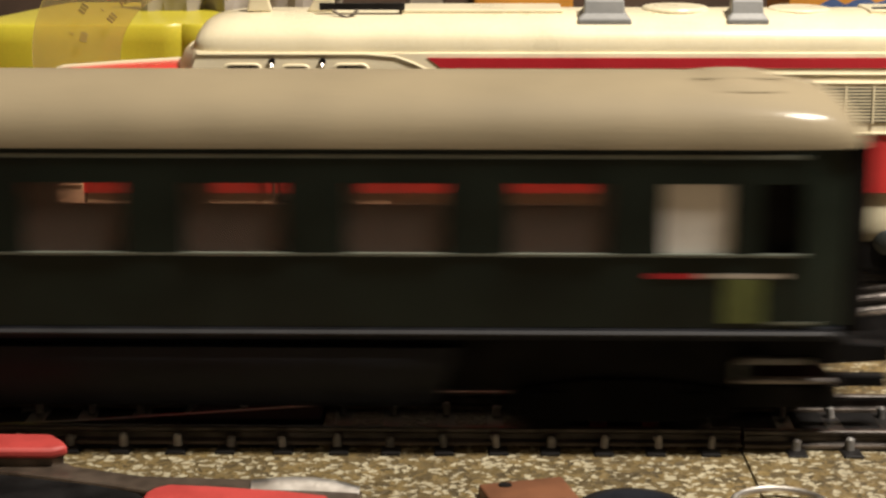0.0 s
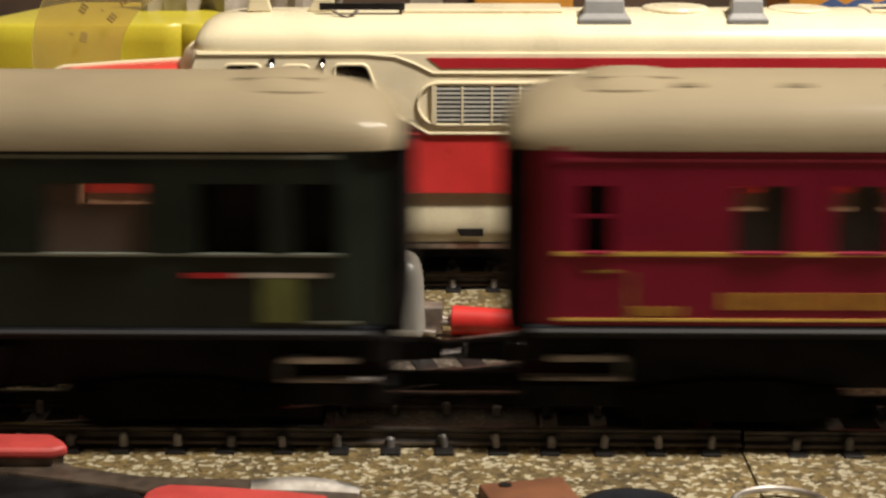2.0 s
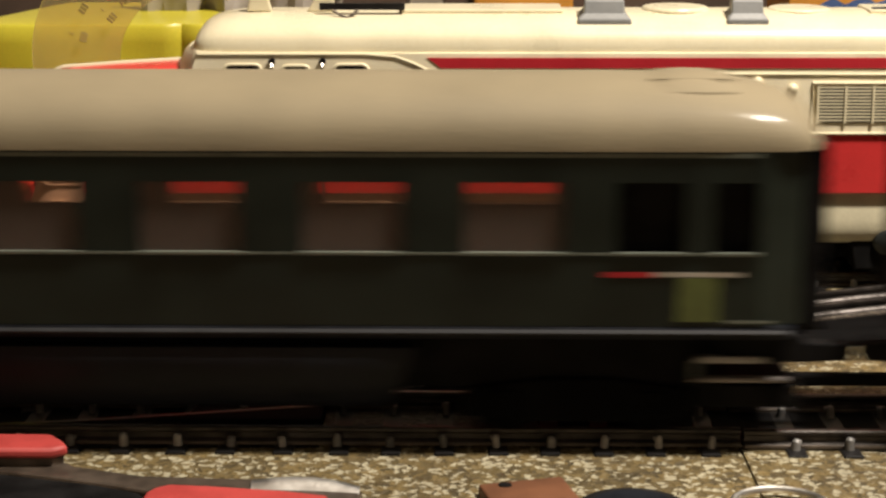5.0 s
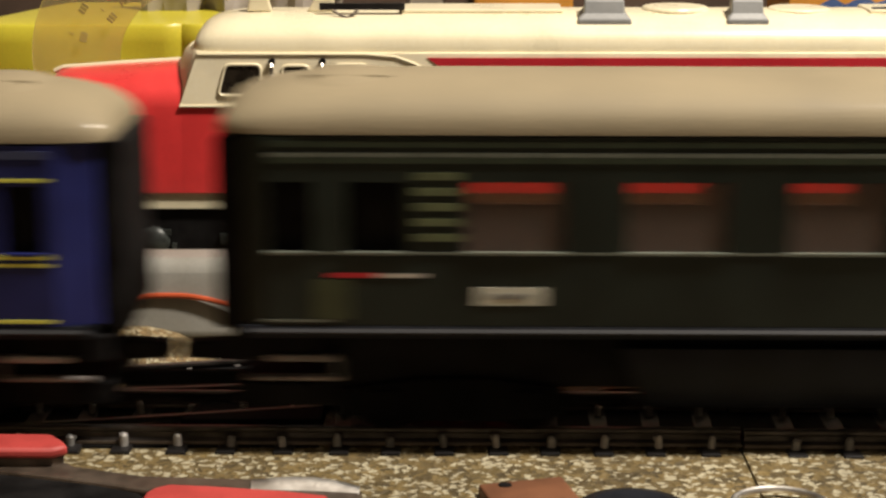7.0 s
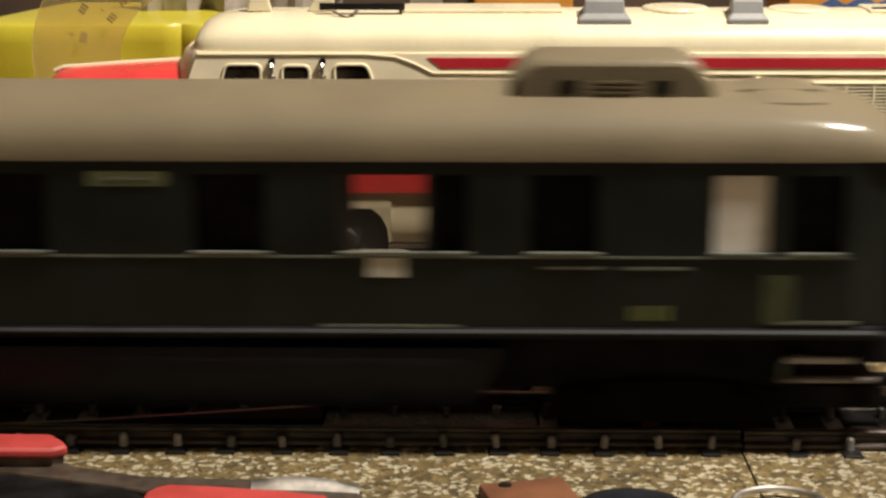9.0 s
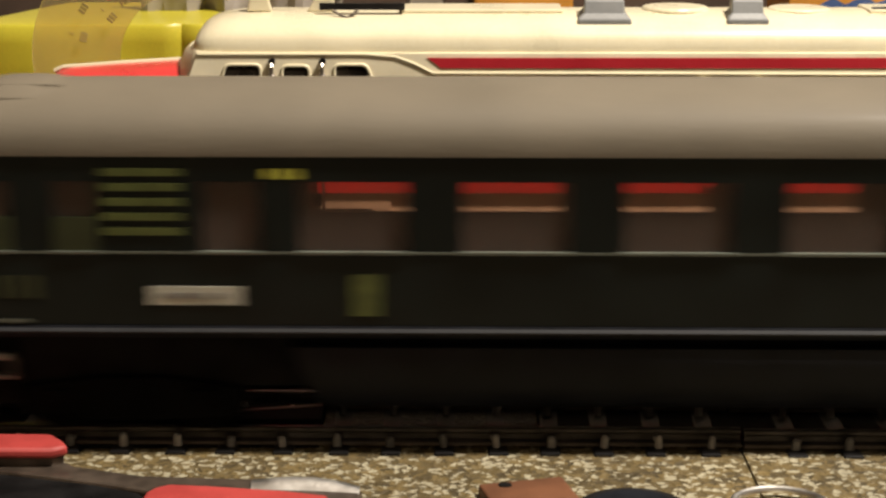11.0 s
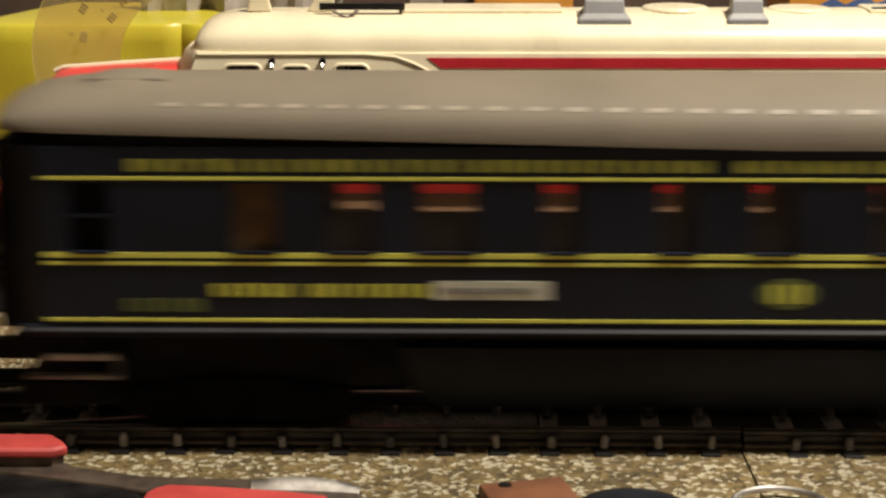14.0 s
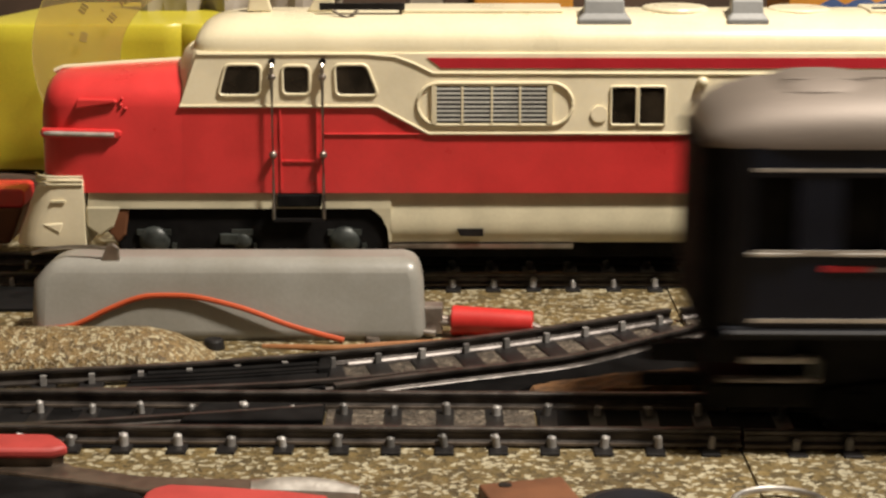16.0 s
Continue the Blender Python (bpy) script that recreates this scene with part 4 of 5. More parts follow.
def background():
    y = thing("yellow_box", 0, 400, 0, "bright yellow plastic box with softly dented sides behind the locomotive", "plastic box")

    def outline(grow, h):
        front = []
        for i in range(26):
            x = -98 + 50 * i / 25
            dent = 1.1 * math.sin((x + 98) * 0.16 + h * 0.05) * min(1, max(0, (44 - h) / 12)) + 1.5 * math.exp(-((x + 54) / 1.3) ** 2)
            front.append((x if 0 < i < 25 else x + (grow if i == 0 else -grow), -5.5 + dent + grow, h))
        return front + [(-47.4 - grow, 0, h), (-48 - grow, 34 - grow, h), (-52, 39 - grow, h), (-84, 40 - grow, h), (-87.5 + grow, 36 - grow, h), (-97 + grow, 4, h)]
    part("shell", loft(B(), [outline(3.5, 12.4), outline(1.2, 13.4), outline(0.2, 16), outline(0, 22), outline(0, 28), outline(0, 34), outline(0, 40), outline(0, 43.2), outline(0.5, 43.9), outline(1.6, 44.1)]), YELLOW, y, smooth=True)
    part("foot", box(B(), -96, -60, -4, 34, 0, 12.4), CARTON, y, bevel=1)
    e = thing("red_wagon", -100, 376, 0, "small red toy wagon on the rear track behind the locomotive", "toy wagon")
    part("body", slab(B(), [(-60, 10.4), (16.8, 10.4), (17.4, 11), (17.4, 13.6), (16.8, 14.2), (-60, 14.2)], -5, 5), RED, e, bevel=0.6)
    part("chassis", slab(B(), [(-60, 3), (14, 3), (17, 10.4), (-60, 10.4)], -5, 5), WOOD, e, bevel=0.6)
    for x in (-4, 8):
        part("wheel", rod(B(), (x, -5.4, 3.2), (x, -3.6, 3.2), 3.2, sides=20), BLACK, e)
    # a yellowed clear protractor that stands on edge
    p = thing("protractor", -57.4, 386, 38.5, "yellowed clear plastic protractor with worn scale marks", "protractor")
    n, R0, R1 = 48, 14.4, 25.4
    arc = [math.radians(58 + 212 * i / n) for i in range(n + 1)]
    ring = [(R1 * math.cos(a), R1 * math.sin(a)) for a in arc] + [(0, -38.4), (13, -38.4)] + [(6.6 + R0 * math.cos(a), -1.0 + R0 * math.sin(a)) for a in arc[::-1]]
    part("ring", slab(B(), ring, -0.6, 0.6), RULER, p).visible_shadow = False
    for deg, r in ((146.6, 17.4), (139, 11.8), (165, 15.2), (120, 12.8)):
        a = math.radians(deg)
        d, t = Vector((math.cos(a), math.sin(a))), Vector((-math.sin(a), math.cos(a)))
        ink = B()
        for k in (-0.7, 0.0, 0.7):
            q = d * (r - 0.6) + t * k
            slab(ink, [tuple(q + t * 0.2), tuple(q - t * 0.2), tuple(q - t * 0.2 + d * 1.5), tuple(q + t * 0.2 + d * 1.5)], -0.72, -0.62)
        q = d * (r + 2.2)
        slab(ink, [tuple(q + t * 0.1), tuple(q - t * 0.1), tuple(q - t * 0.1 + d * 0.9), tuple(q + t * 0.1 + d * 0.9)], -0.72, -0.62)
        part("scale_mark", ink, WORN, p, "faint worn scale mark")
    # crumpled film behind the cab
    bm = B()
    nx, nz = 26, 12
    g = [[bm.verts.new((-66 + 44 * i / nx, 420 + 5 * noise.noise(Vector((i * 0.42, k * 0.5, 7.1))) + 1.6 * noise.noise(Vector((i * 1.1, k * 1.3, 2.0))), 0.0 + 56 * k / nz)) for i in range(nx + 1)] for k in range(nz + 1)]
    for k in range(nz):
        for i in range(nx):
            bm.faces.new((g[k][i], g[k][i + 1], g[k + 1][i + 1], g[k + 1][i]))
    ext = bmesh.ops.extrude_face_region(bm, geom=bm.faces[:])
    for q in ext["geom"]:
        if isinstance(q, bmesh.types.BMVert):
            q.co.y += 2.0
    tagged(part("crumpled_bag", bm, BAG, smooth=True), "crumpled milky plastic bag behind the locomotive cab", "plastic bag")
    c = thing("carton_stack", 30, 520, 0, "dark cartons piled behind the locomotive", "cartons")
    part("carton", box(B(), -330, -40, 0, 70, 0, 46), CARTON, c, bevel=1)
    part("carton", box(B(), -30, 260, 0, 70, 0, 38), CARTON, c, bevel=1)
    part("carton", box(B(), -22, 4, -18, -2, 0, 40.5), ORANGE_CARTON, c, "faded orange carton", bevel=1)
    o = thing("orange_packet", 88, 440, 0, "orange and blue printed packet behind the locomotive", "packet")
    part("pack", box(B(), -9, 60, 0, 30, 0, 46), ORANGE_CARTON, o, bevel=0.5)
    part("print", slab(B(), [(-2, 43.2), (1, 45), (4, 43.4), (8, 45.4), (11, 43.8), (17, 45.6), (20, 43), (26, 45.2), (32, 43), (32, 41), (-2, 41)], -0.3, 0.1), BLUE_CARTON, o)


background()


# ---- the coaches of the passing train ----
U = 0.0776                     # one unit of the coach drawings
LEN = 2710 * U
SIDE = -13.7


def lx(p):
    return p * U - LEN / 2


SAG = [0.0]                    # how much lower than the others a coach body sits


def rz(v):
    return 43.4 - (v + SAG[0] - 265) * 0.0783


def wall(bm, spans, y0, y1, z0, zb, zt, z1, x0, x1):
    """One sheet of wall, y0 to y1 thick, with openings from zb to zt at the given spans."""
    xs = sorted({x0, x1, *[v for sp in spans for v in sp]})
    zs = [z0, zb, zt, z1]
    verts = {}

    def v(i, k, y):
        if (i, k, y) not in verts:
            verts[(i, k, y)] = bm.verts.new((xs[i], y, zs[k]))
        return verts[(i, k, y)]

    def solid(i, k):
        if not (0 <= i < len(xs) - 1 and 0 <= k < 3):
            return False
        return k != 1 or not any(a <= xs[i] and xs[i + 1] <= b for a, b in spans)
    for i in range(len(xs) - 1):
        for k in range(3):
            if not solid(i, k):
                continue
            bm.faces.new((v(i, k, y0), v(i + 1, k, y0), v(i + 1, k + 1, y0), v(i, k + 1, y0)))
            bm.faces.new((v(i, k, y1), v(i, k + 1, y1), v(i + 1, k + 1, y1), v(i + 1, k, y1)))
            for di, dk, p, q in ((-1, 0, (i, k), (i, k + 1)), (1, 0, (i + 1, k), (i + 1, k + 1)), (0, -1, (i, k), (i + 1, k)), (0, 1, (i, k + 1), (i + 1, k + 1))):
                if not solid(i + di, k + dk):
                    bm.faces.new((v(*p, y0), v(*q, y0), v(*q, y1), v(*p, y1)))
    return bm


def coach_roof(bm, edge, rise, w=13.98, overhang=1.0, tilt=0.0):
    rings = []
    n = 18
    half = LEN / 2 + overhang
    for d, q, wq in ((0, 0.22, 0.78), (0.5, 0.40, 0.85), (1.6, 0.57, 0.90), (3.8, 0.73, 0.95), (7.5, 0.86, 0.98), (12.5, 0.94, 0.995), (19, 0.985, 1), (27, 1, 1)):
        rings.append((-half + d, q, wq))
    rings += [(-half + 27 + (2 * half - 54) * i / 8, 1, 1) for i in range(1, 8)]
    rings += [(half - d, q, wq) for d, q, wq in ((27, 1, 1), (19, 0.985, 1), (12.5, 0.94, 0.995), (7.5, 0.86, 0.98), (3.8, 0.73, 0.95), (1.6, 0.57, 0.90), (0.5, 0.40, 0.85), (0, 0.22, 0.78))]
    out = []
    for x, q, wq in rings:
        e = edge + tilt * max(0.0, -x / half)
        r = [(x, -w * wq, e)]
        for i in range(n + 1):
            a = math.pi * i / n
            c, s = math.cos(a), math.sin(a)
            r.append((x, -w * wq * math.copysign(abs(c) ** 0.86, c), e + 0.5 + (rise - (e - edge) - 0.5) * q * s ** 0.9))
        r.append((x, w * wq, e))
        out.append(r)
    return loft(bm, out)


def mark(name, u0, u1, v0, v1, mat, parent, label="", proud=0.12, base=SIDE):
    return part(name, box(B(), lx(u0), lx(u1), base - proud, base + 0.05, rz(v1), rz(v0)), mat, parent, label)


def bars(name, u0, u1, v0, v1, mat, parent, n, label="", gap=0.25, rnd=None):
    """A row of short bars in place of lettering."""
    bm = B()
    w = (u1 - u0) / n
    rr = rnd or random.Random(int(u0 + v0))
    for i in range(n):
        a = u0 + i * w
        if n > 8 and rr.random() < 0.03:
            continue
        k = 0.7 + 0.3 * rr.random()
        box(bm, lx(a), lx(a + w * (1 - gap) * k), SIDE - 0.1, SIDE + 0.05, rz(v1), rz(v0))
    return part(name, bm, mat, parent, label)


def crest(u0, u1, v0, v1, mat, parent, label):
    cx, cz, rx_, rz_ = lx((u0 + u1) / 2), rz((v0 + v1) / 2), (u1 - u0) * U / 2, (v1 - v0) * 0.0392
    bm = B()
    slab(bm, [(cx + rx_ * math.cos(math.pi * i / 8), cz + rz_ * math.sin(math.pi * i / 8)) for i in range(16)], SIDE - 0.1, SIDE + 0.05)
    ob = part("crest", bm, CREST_GOLD if mat is OLD_GOLD else OLIVE, parent, label)
    inner = B()
    for k in (-0.5, 0.0, 0.5):
        box(inner, cx + rx_ * (k - 0.12), cx + rx_ * (k + 0.12), SIDE - 0.16, SIDE - 0.08, cz - rz_ * 0.6, cz + rz_ * 0.6)
    part("crest_figure", inner, mat, ob)


def coach(name, label, spec, group="coaches of the train"):
    c = thing(name, 0, 266.1, 2.75, label, "model coach", group)
    g = -2.75
    SAG[0] = spec.get("sag", 0.0)
    paint, roof_mat = spec["paint"], spec["roof"]
    sh = spec.get("drop", 0.0)
    wins = spec["windows"]
    spans = [(lx(a), lx(b)) for a, b, *_ in wins]
    far = [(lx(a), lx(b)) for a, b, k in wins if k in "ow"]
    fzb = rz(spec.get("far_low", 447)) + g
    zb, zt = rz(447) + g, rz(spec.get("top", 323)) + g
    z0, z1 = rz(577) + g, (43.45 - sh if sh > 0.3 else max(rz(262), 43.1 - sh)) + g
    x0, x1 = lx(66), lx(2625)
    body = part("side_wall", wall(B(), spans, SIDE, SIDE + 0.5, z0, zb, zt, z1, x0, x1), paint, c)
    part("side_wall", wall(B(), far, -SIDE - 0.5, -SIDE, z0, fzb, zt, z1, x0, x1), paint, c)
    part("inner_wall", wall(B(), far, -SIDE - 0.9, -SIDE - 0.55, z0, fzb, zt, z1, x0 + 1, x1 - 1), spec.get("lining", INNER), c, "card interior lining")
    for xa, xb, inset in ((x0, lx(26), 1.2), (x1, lx(2697), 2.0)):
        for sg in (1, -1):
            part("vestibule_side", slab(B(), [(xa, sg * SIDE), (xb, sg * (SIDE + inset)), (xb, sg * (SIDE + inset + 0.5)), (xa, sg * (SIDE + 0.5))], z0, z1, "z"), paint, c)
        part("end_wall", box(B(), min(xb, xb + (0.5 if xb < 0 else -0.5)), max(xb, xb + (0.5 if xb < 0 else -0.5)), SIDE + inset + 0.5, -SIDE - inset - 0.5, z0, z1), DULL_BLACK, c)
    for u0, u1 in ((-22, 26), (2697, 2740)):
        part("gangway", box(B(), lx(u0), lx(u1), -11.2, 11.2, rz(592) + g, rz(256) + g - max(sh, -0.3)), DULL_BLACK, c, "black gangway bellows", bevel=0.5)
    part("headstock", box(B(), lx(2), lx(150), -12.0, 12.0, rz(648) + g, rz(598) + g), DULL_BLACK, c, bevel=0.4)
    part("headstock", box(B(), lx(2560), lx(2708), -12.0, 12.0, rz(648) + g, rz(598) + g), DULL_BLACK, c, bevel=0.4)
    for u0, u1 in ((4, 196), (2514, 2706)):
        part("end_frame", box(B(), lx(u0), lx(u1), -10.4, 10.4, 6.4 + g, 9.7 + g), DULL_BLACK, c, bevel=0.3)
    part("floor", box(B(), x0, x1, SIDE + 0.6, -SIDE - 0.6, z0 - 0.4, z0 + 0.6), UNDER, c)
    # roof
    roof = part("roof", coach_roof(B(), 43.4 + g - sh, spec.get("rise", 8.6), tilt=spec.get("tilt", 0.0)), roof_mat, c, spec.get("rooflabel", ""), smooth=True)
    if spec.get("tilt"):
        part("roof_packing", box(B(), x0, x1, SIDE + 0.4, -SIDE - 0.4, z1 - 0.2, 45.2 + g - sh), DULL_BLACK, c)
    # solebar, tank and bogies
    part("solebar", slab(B(), [(SIDE + 0.1, rz(577) + g), (SIDE - 0.25, rz(584) + g), (SIDE - 0.2, rz(592) + g), (SIDE + 0.9, rz(604) + g), (-SIDE - 0.9, rz(604) + g), (-SIDE + 0.2, rz(590) + g), (-SIDE - 0.1, rz(577) + g)],
                         lx(30), lx(2680), "x"), UNDER, c, "black lower edge", smooth=True)
    part("lower_lip", slab(B(), [(SIDE + 0.2, rz(580) + g), (SIDE - 0.35, rz(584) + g), (SIDE - 0.6, rz(588) + g), (SIDE - 0.5, rz(592) + g), (SIDE + 0.2, rz(592) + g)], lx(34), lx(2676), "x"), EDGE, c, "lower lip greyed as its highlight")
    prof = ((0.6, 15.6), (0.35, 14.2), (0.4, 12.6), (0.9, 10.8), (1.9, 9.0), (3.4, 7.2), (5.2, 5.8))
    tank = []
    for u, k in ((690, 1), (700, 1), (2010, -1), (2020, -1)):
        ends = u in (690, 2020)
        near = [(lx(u + k * (15.6 - h) * 5), SIDE + d + (0.5 if ends else 0.0), h + g) for d, h in prof]
        tank.append(near + [(x, -y, h) for x, y, h in near[::-1]])
    part("tank_skirt", loft(B(), tank), UNDER, c, "black rounded underfloor skirt", smooth=True)
    part("underframe", box(B(), lx(150), lx(2560), SIDE + 3.2, -SIDE - 3.2, 9.4 + g, rz(600) + g), DULL_BLACK, c, "black underframe")
    for u in (400, 2310):
        bg = part("bogie", slab(B(), [(lx(u - 205), 5.4 + g), (lx(u - 195), 9.4 + g), (lx(u - 60), 10.8 + g), (lx(u + 60), 10.8 + g), (lx(u + 195), 9.4 + g), (lx(u + 205), 5.4 + g), (lx(u + 60), 4.6 + g), (lx(u - 60), 4.6 + g)],
                                 -11.6, 11.6), SOOT, c, "black bogie frame", bevel=0.35)
        for du in (-130, 130):
            for yy in (-9.4, 7.0):
                wh = part("wheel", rod(B(), (lx(u + du), yy, 7.9 + g), (lx(u + du), yy + 2.4, 7.9 + g), 5.1, 5.1, 24), SOOT, bg)
            part("axle_box", box(B(), lx(u + du) - 1.6, lx(u + du) + 1.6, -12.4, -11.4, 5.6 + g, 9.2 + g), SOOT, bg, bevel=0.4)
        part("pivot", box(B(), lx(u) - 6, lx(u) + 6, -6, 6, 10 + g, 15.4 + g), UNDER, bg)
    for u, low, iu in ((126, 111, 190), (2579, 2594, 2515)):
        st = part("step_bracket", box(B(), lx(u - 62), lx(u + 62), SIDE + 1.0, SIDE + 2.8, rz(648) + g, rz(635) + g), NICKEL, c, "worn metal step", bevel=0.3)
        part("step_board", box(B(), lx(low - 85), lx(low + 85), SIDE + 1.0, SIDE + 2.8, rz(683) + g, rz(674) + g), STREAK, st, bevel=0.3)
        part("step_side", box(B(), lx(iu) - 0.55, lx(iu) + 0.55, SIDE + 1.05, SIDE + 2.0, rz(675) + g, rz(640) + g), AXLE, st, bevel=0.3)
        part("bracket", box(B(), lx(iu) - 0.7, lx(iu) + 0.7, SIDE + 2.1, SIDE + 2.7, rz(672) + g, rz(604) + g), SOOT, st)
    for u, s in ((0, -1), (2710, 1)):
        part("coupling", slab(B(), [(lx(u) - s * 14, 6.6 + g), (lx(u) + s * 8.6, 6.6 + g), (lx(u) + s * 8.6, 8.4 + g), (lx(u) - s * 14, 8.4 + g)], -1.0, 1.0), DULL_BLACK, c, "dark metal coupling", bevel=0.4)
        part("buffer_beam", slab(B(), [(lx(u), 11.6 + g), (lx(u) + s * 7.9, 12.0 + g), (lx(u) + s * 7.9, 14.2 + g), (lx(u), 14.6 + g)], -6.0, -3.0), DULL_BLACK, c, "black buffer beam", bevel=0.3)
    # sills, panes, bars
    grp = spec.get("sill", SEAM)
    for a, b, k in wins:
        s = part("window_sill", box(B(), lx(a) - 0.3, lx(b) + 0.3, SIDE - 0.35, SIDE + 0.4, zb - 0.3, zb + 0.18), grp, c, bevel=0.1)
        if k in "oh":
            pn = part("pane", box(B(), lx(a), lx(b), SIDE + 0.55, SIDE + 0.75, zb, zt), spec.get("glazing", CLEAR), c, "clear plastic window pane")
            pn.visible_shadow = False
        elif k in "ws":
            part("pane", box(B(), lx(a), lx(b), SIDE + 0.55, SIDE + 0.75, zb, zt), MILK, c, "milky white pane")
        elif k == "c":
            part("curtain", box(B(), lx(a), lx(b), SIDE + 0.9, SIDE + 1.2, zb - 0.2, zt + 0.2), CURTAIN, c, "brown window curtain")
        elif k in "dx":
            part("pane", box(B(), lx(a), lx(b), SIDE + 1.6, SIDE + 1.9, zb - 0.2, zt + 0.2), DULL_BLACK, c, "blacked-out window")
        if k in "sx":
            part("sash_bar", box(B(), lx(a), lx(b), SIDE + 0.05, SIDE + 0.7, rz(387) + g, rz(381) + g), paint, c)
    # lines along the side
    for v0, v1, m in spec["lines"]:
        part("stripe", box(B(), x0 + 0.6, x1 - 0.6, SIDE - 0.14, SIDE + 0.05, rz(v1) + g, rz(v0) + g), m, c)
    holder = []
    for kind, u0, u1, v0, v1, m, *rest in spec["marks"]:
        if kind == "plate":
            ob = mark("nameplate", u0, u1, v0, v1, m, c, "pale destination plate")
            tx = bars("print", u0 + 22, u1 - 22, v0 + 11, v1 - 11, GREY_PRINT, ob, 9)
            tx.location.y = -0.0001
            holder.append(ob)
        elif kind == "bars":
            holder.append(bars("lettering", u0, u1, v0, v1, m, c, rest[0], "printed lettering shown as bars"))
        elif kind == "crest":
            before = set(c.children)
            crest(u0, u1, v0, v1, m, c, "gold printed crest")
            holder += [o for o in c.children if o not in before]
        elif kind == "louvre":
            bm = B()
            for i in range(5):
                v = v0 + (v1 - v0) * i / 5
                box(bm, lx(u0), lx(u1), SIDE - 0.15, SIDE + 0.05, rz(v + 13), rz(v))
            holder.append(part("route_board", bm, m, c, "pale green route lettering shown as bars"))
        else:
            holder.append(mark(kind, u0, u1, v0, v1, m, c))
    for o in holder:
        o.location.z += g * MM
    # small roof pieces
    top = 43.4 + g - sh + spec.get("rise", 8.6)
    for u in (205, 2505):
        rings = []
        for i in range(13):
            q = -1 + i / 6
            k = max(0.02, 1 - abs(q) ** 2.6) ** 0.5
            rings.append([(lx(u) + 8.2 * q, -9.4 * math.cos(a) * (0.55 + 0.45 * k), top - 2.7 + 3.1 * k * math.sin(a) ** 0.8 if 0 < j < 10 else top - 3.0)
                          for j, a in ((j, math.pi * j / 10) for j in range(11))])
        hump = part("roof_hump", loft(B(), rings), roof_mat, roof, smooth=True)
        for w, h in ((-8.2, -1.7), (-5.4, -0.3)):
            part("hump_rib", tube(B(), [(lx(u) - 5.5, w, top + h), (lx(u) - 5, w - 0.1, top + h + 0.1), (lx(u) + 5, w - 0.1, top + h + 0.1), (lx(u) + 5.5, w, top + h)], 0.16, 6), roof_mat, hump)
    edge, rise, tilt = 43.4 + g - sh, spec.get("rise", 8.6), spec.get("tilt", 0.0)
    for k in range(spec.get("vents", 0)):
        u = spec.get("vent_first", 300) + k * spec.get("vent_step", 190)
        if u > 2450:
            break
        e = edge + tilt * max(0.0, -lx(u) / (LEN / 2 + 1))

        def on_roof(y, lift):
            c0 = (abs(y) / 13.98) ** (1 / 0.86)
            return (y, e + 0.5 + (rise - (e - edge) - 0.5) * (1 - c0 * c0) ** 0.45 + lift)
        y0, y1 = spec["vent_at"]
        part("roof_vent", slab(B(), [on_roof(y0, -0.1), on_roof(y0, 0.12), on_roof((y0 + y1) / 2, 0.16), on_roof(y1, 0.12), on_roof(y1, -0.1)], lx(u - spec.get("vent_half", 24)), lx(u + spec.get("vent_half", 24)), "x"), spec.get("vent_mat", roof_mat), roof)
    return c


GREEN_WINS = [(72, 148, "d")] + [(415 + 282 * i, 588 + 282 * i, "o") for i in range(7)] + [(2540, 2615, "d")]
# First and last lines are painted highlights of gutter and lower edge.
GREEN_LINES = [(272, 279, SEAM), (446, 450, SEAM), (583, 586, SEAM)]


def green(white, drop=0.0, rise=8.6, label="", paint=GREEN, roof=GREY_ROOF, lines=(), sag=0.0):
    w = list(GREEN_WINS) + [(208, 312, "w" if white else "d"), (2372, 2490, "w" if white else "d")]
    # Includes an olive upright bar beside each end door.
    marks = [("louvre", 326, 408, 306, 440, PALE_GREEN), ("plate", 436, 555, 508, 540, PLATE),
             ("red_line", 178, 260, 483, 491, RED_STRIPE), ("white_line", 260, 345, 484, 491, WHITE_LINE),
             ("red_line", 2350, 2435, 480, 489, RED_STRIPE), ("white_line", 2435, 2590, 480, 488, WHITE_LINE),
             ("door_print", 2480, 2550, 490, 568, OLIVE), ("door_print", 150, 215, 495, 566, OLIVE_FAINT), ("door_sill", 2560, 2650, 566, 571, SEAM), ("door_sill", 60, 190, 567, 571, SEAM)]
    return coach("passenger_coach", label, dict(paint=paint, roof=roof, windows=w, lines=[*GREEN_LINES, *lines], marks=marks, drop=drop, rise=rise, vents=0, sag=sag, far_low=431))


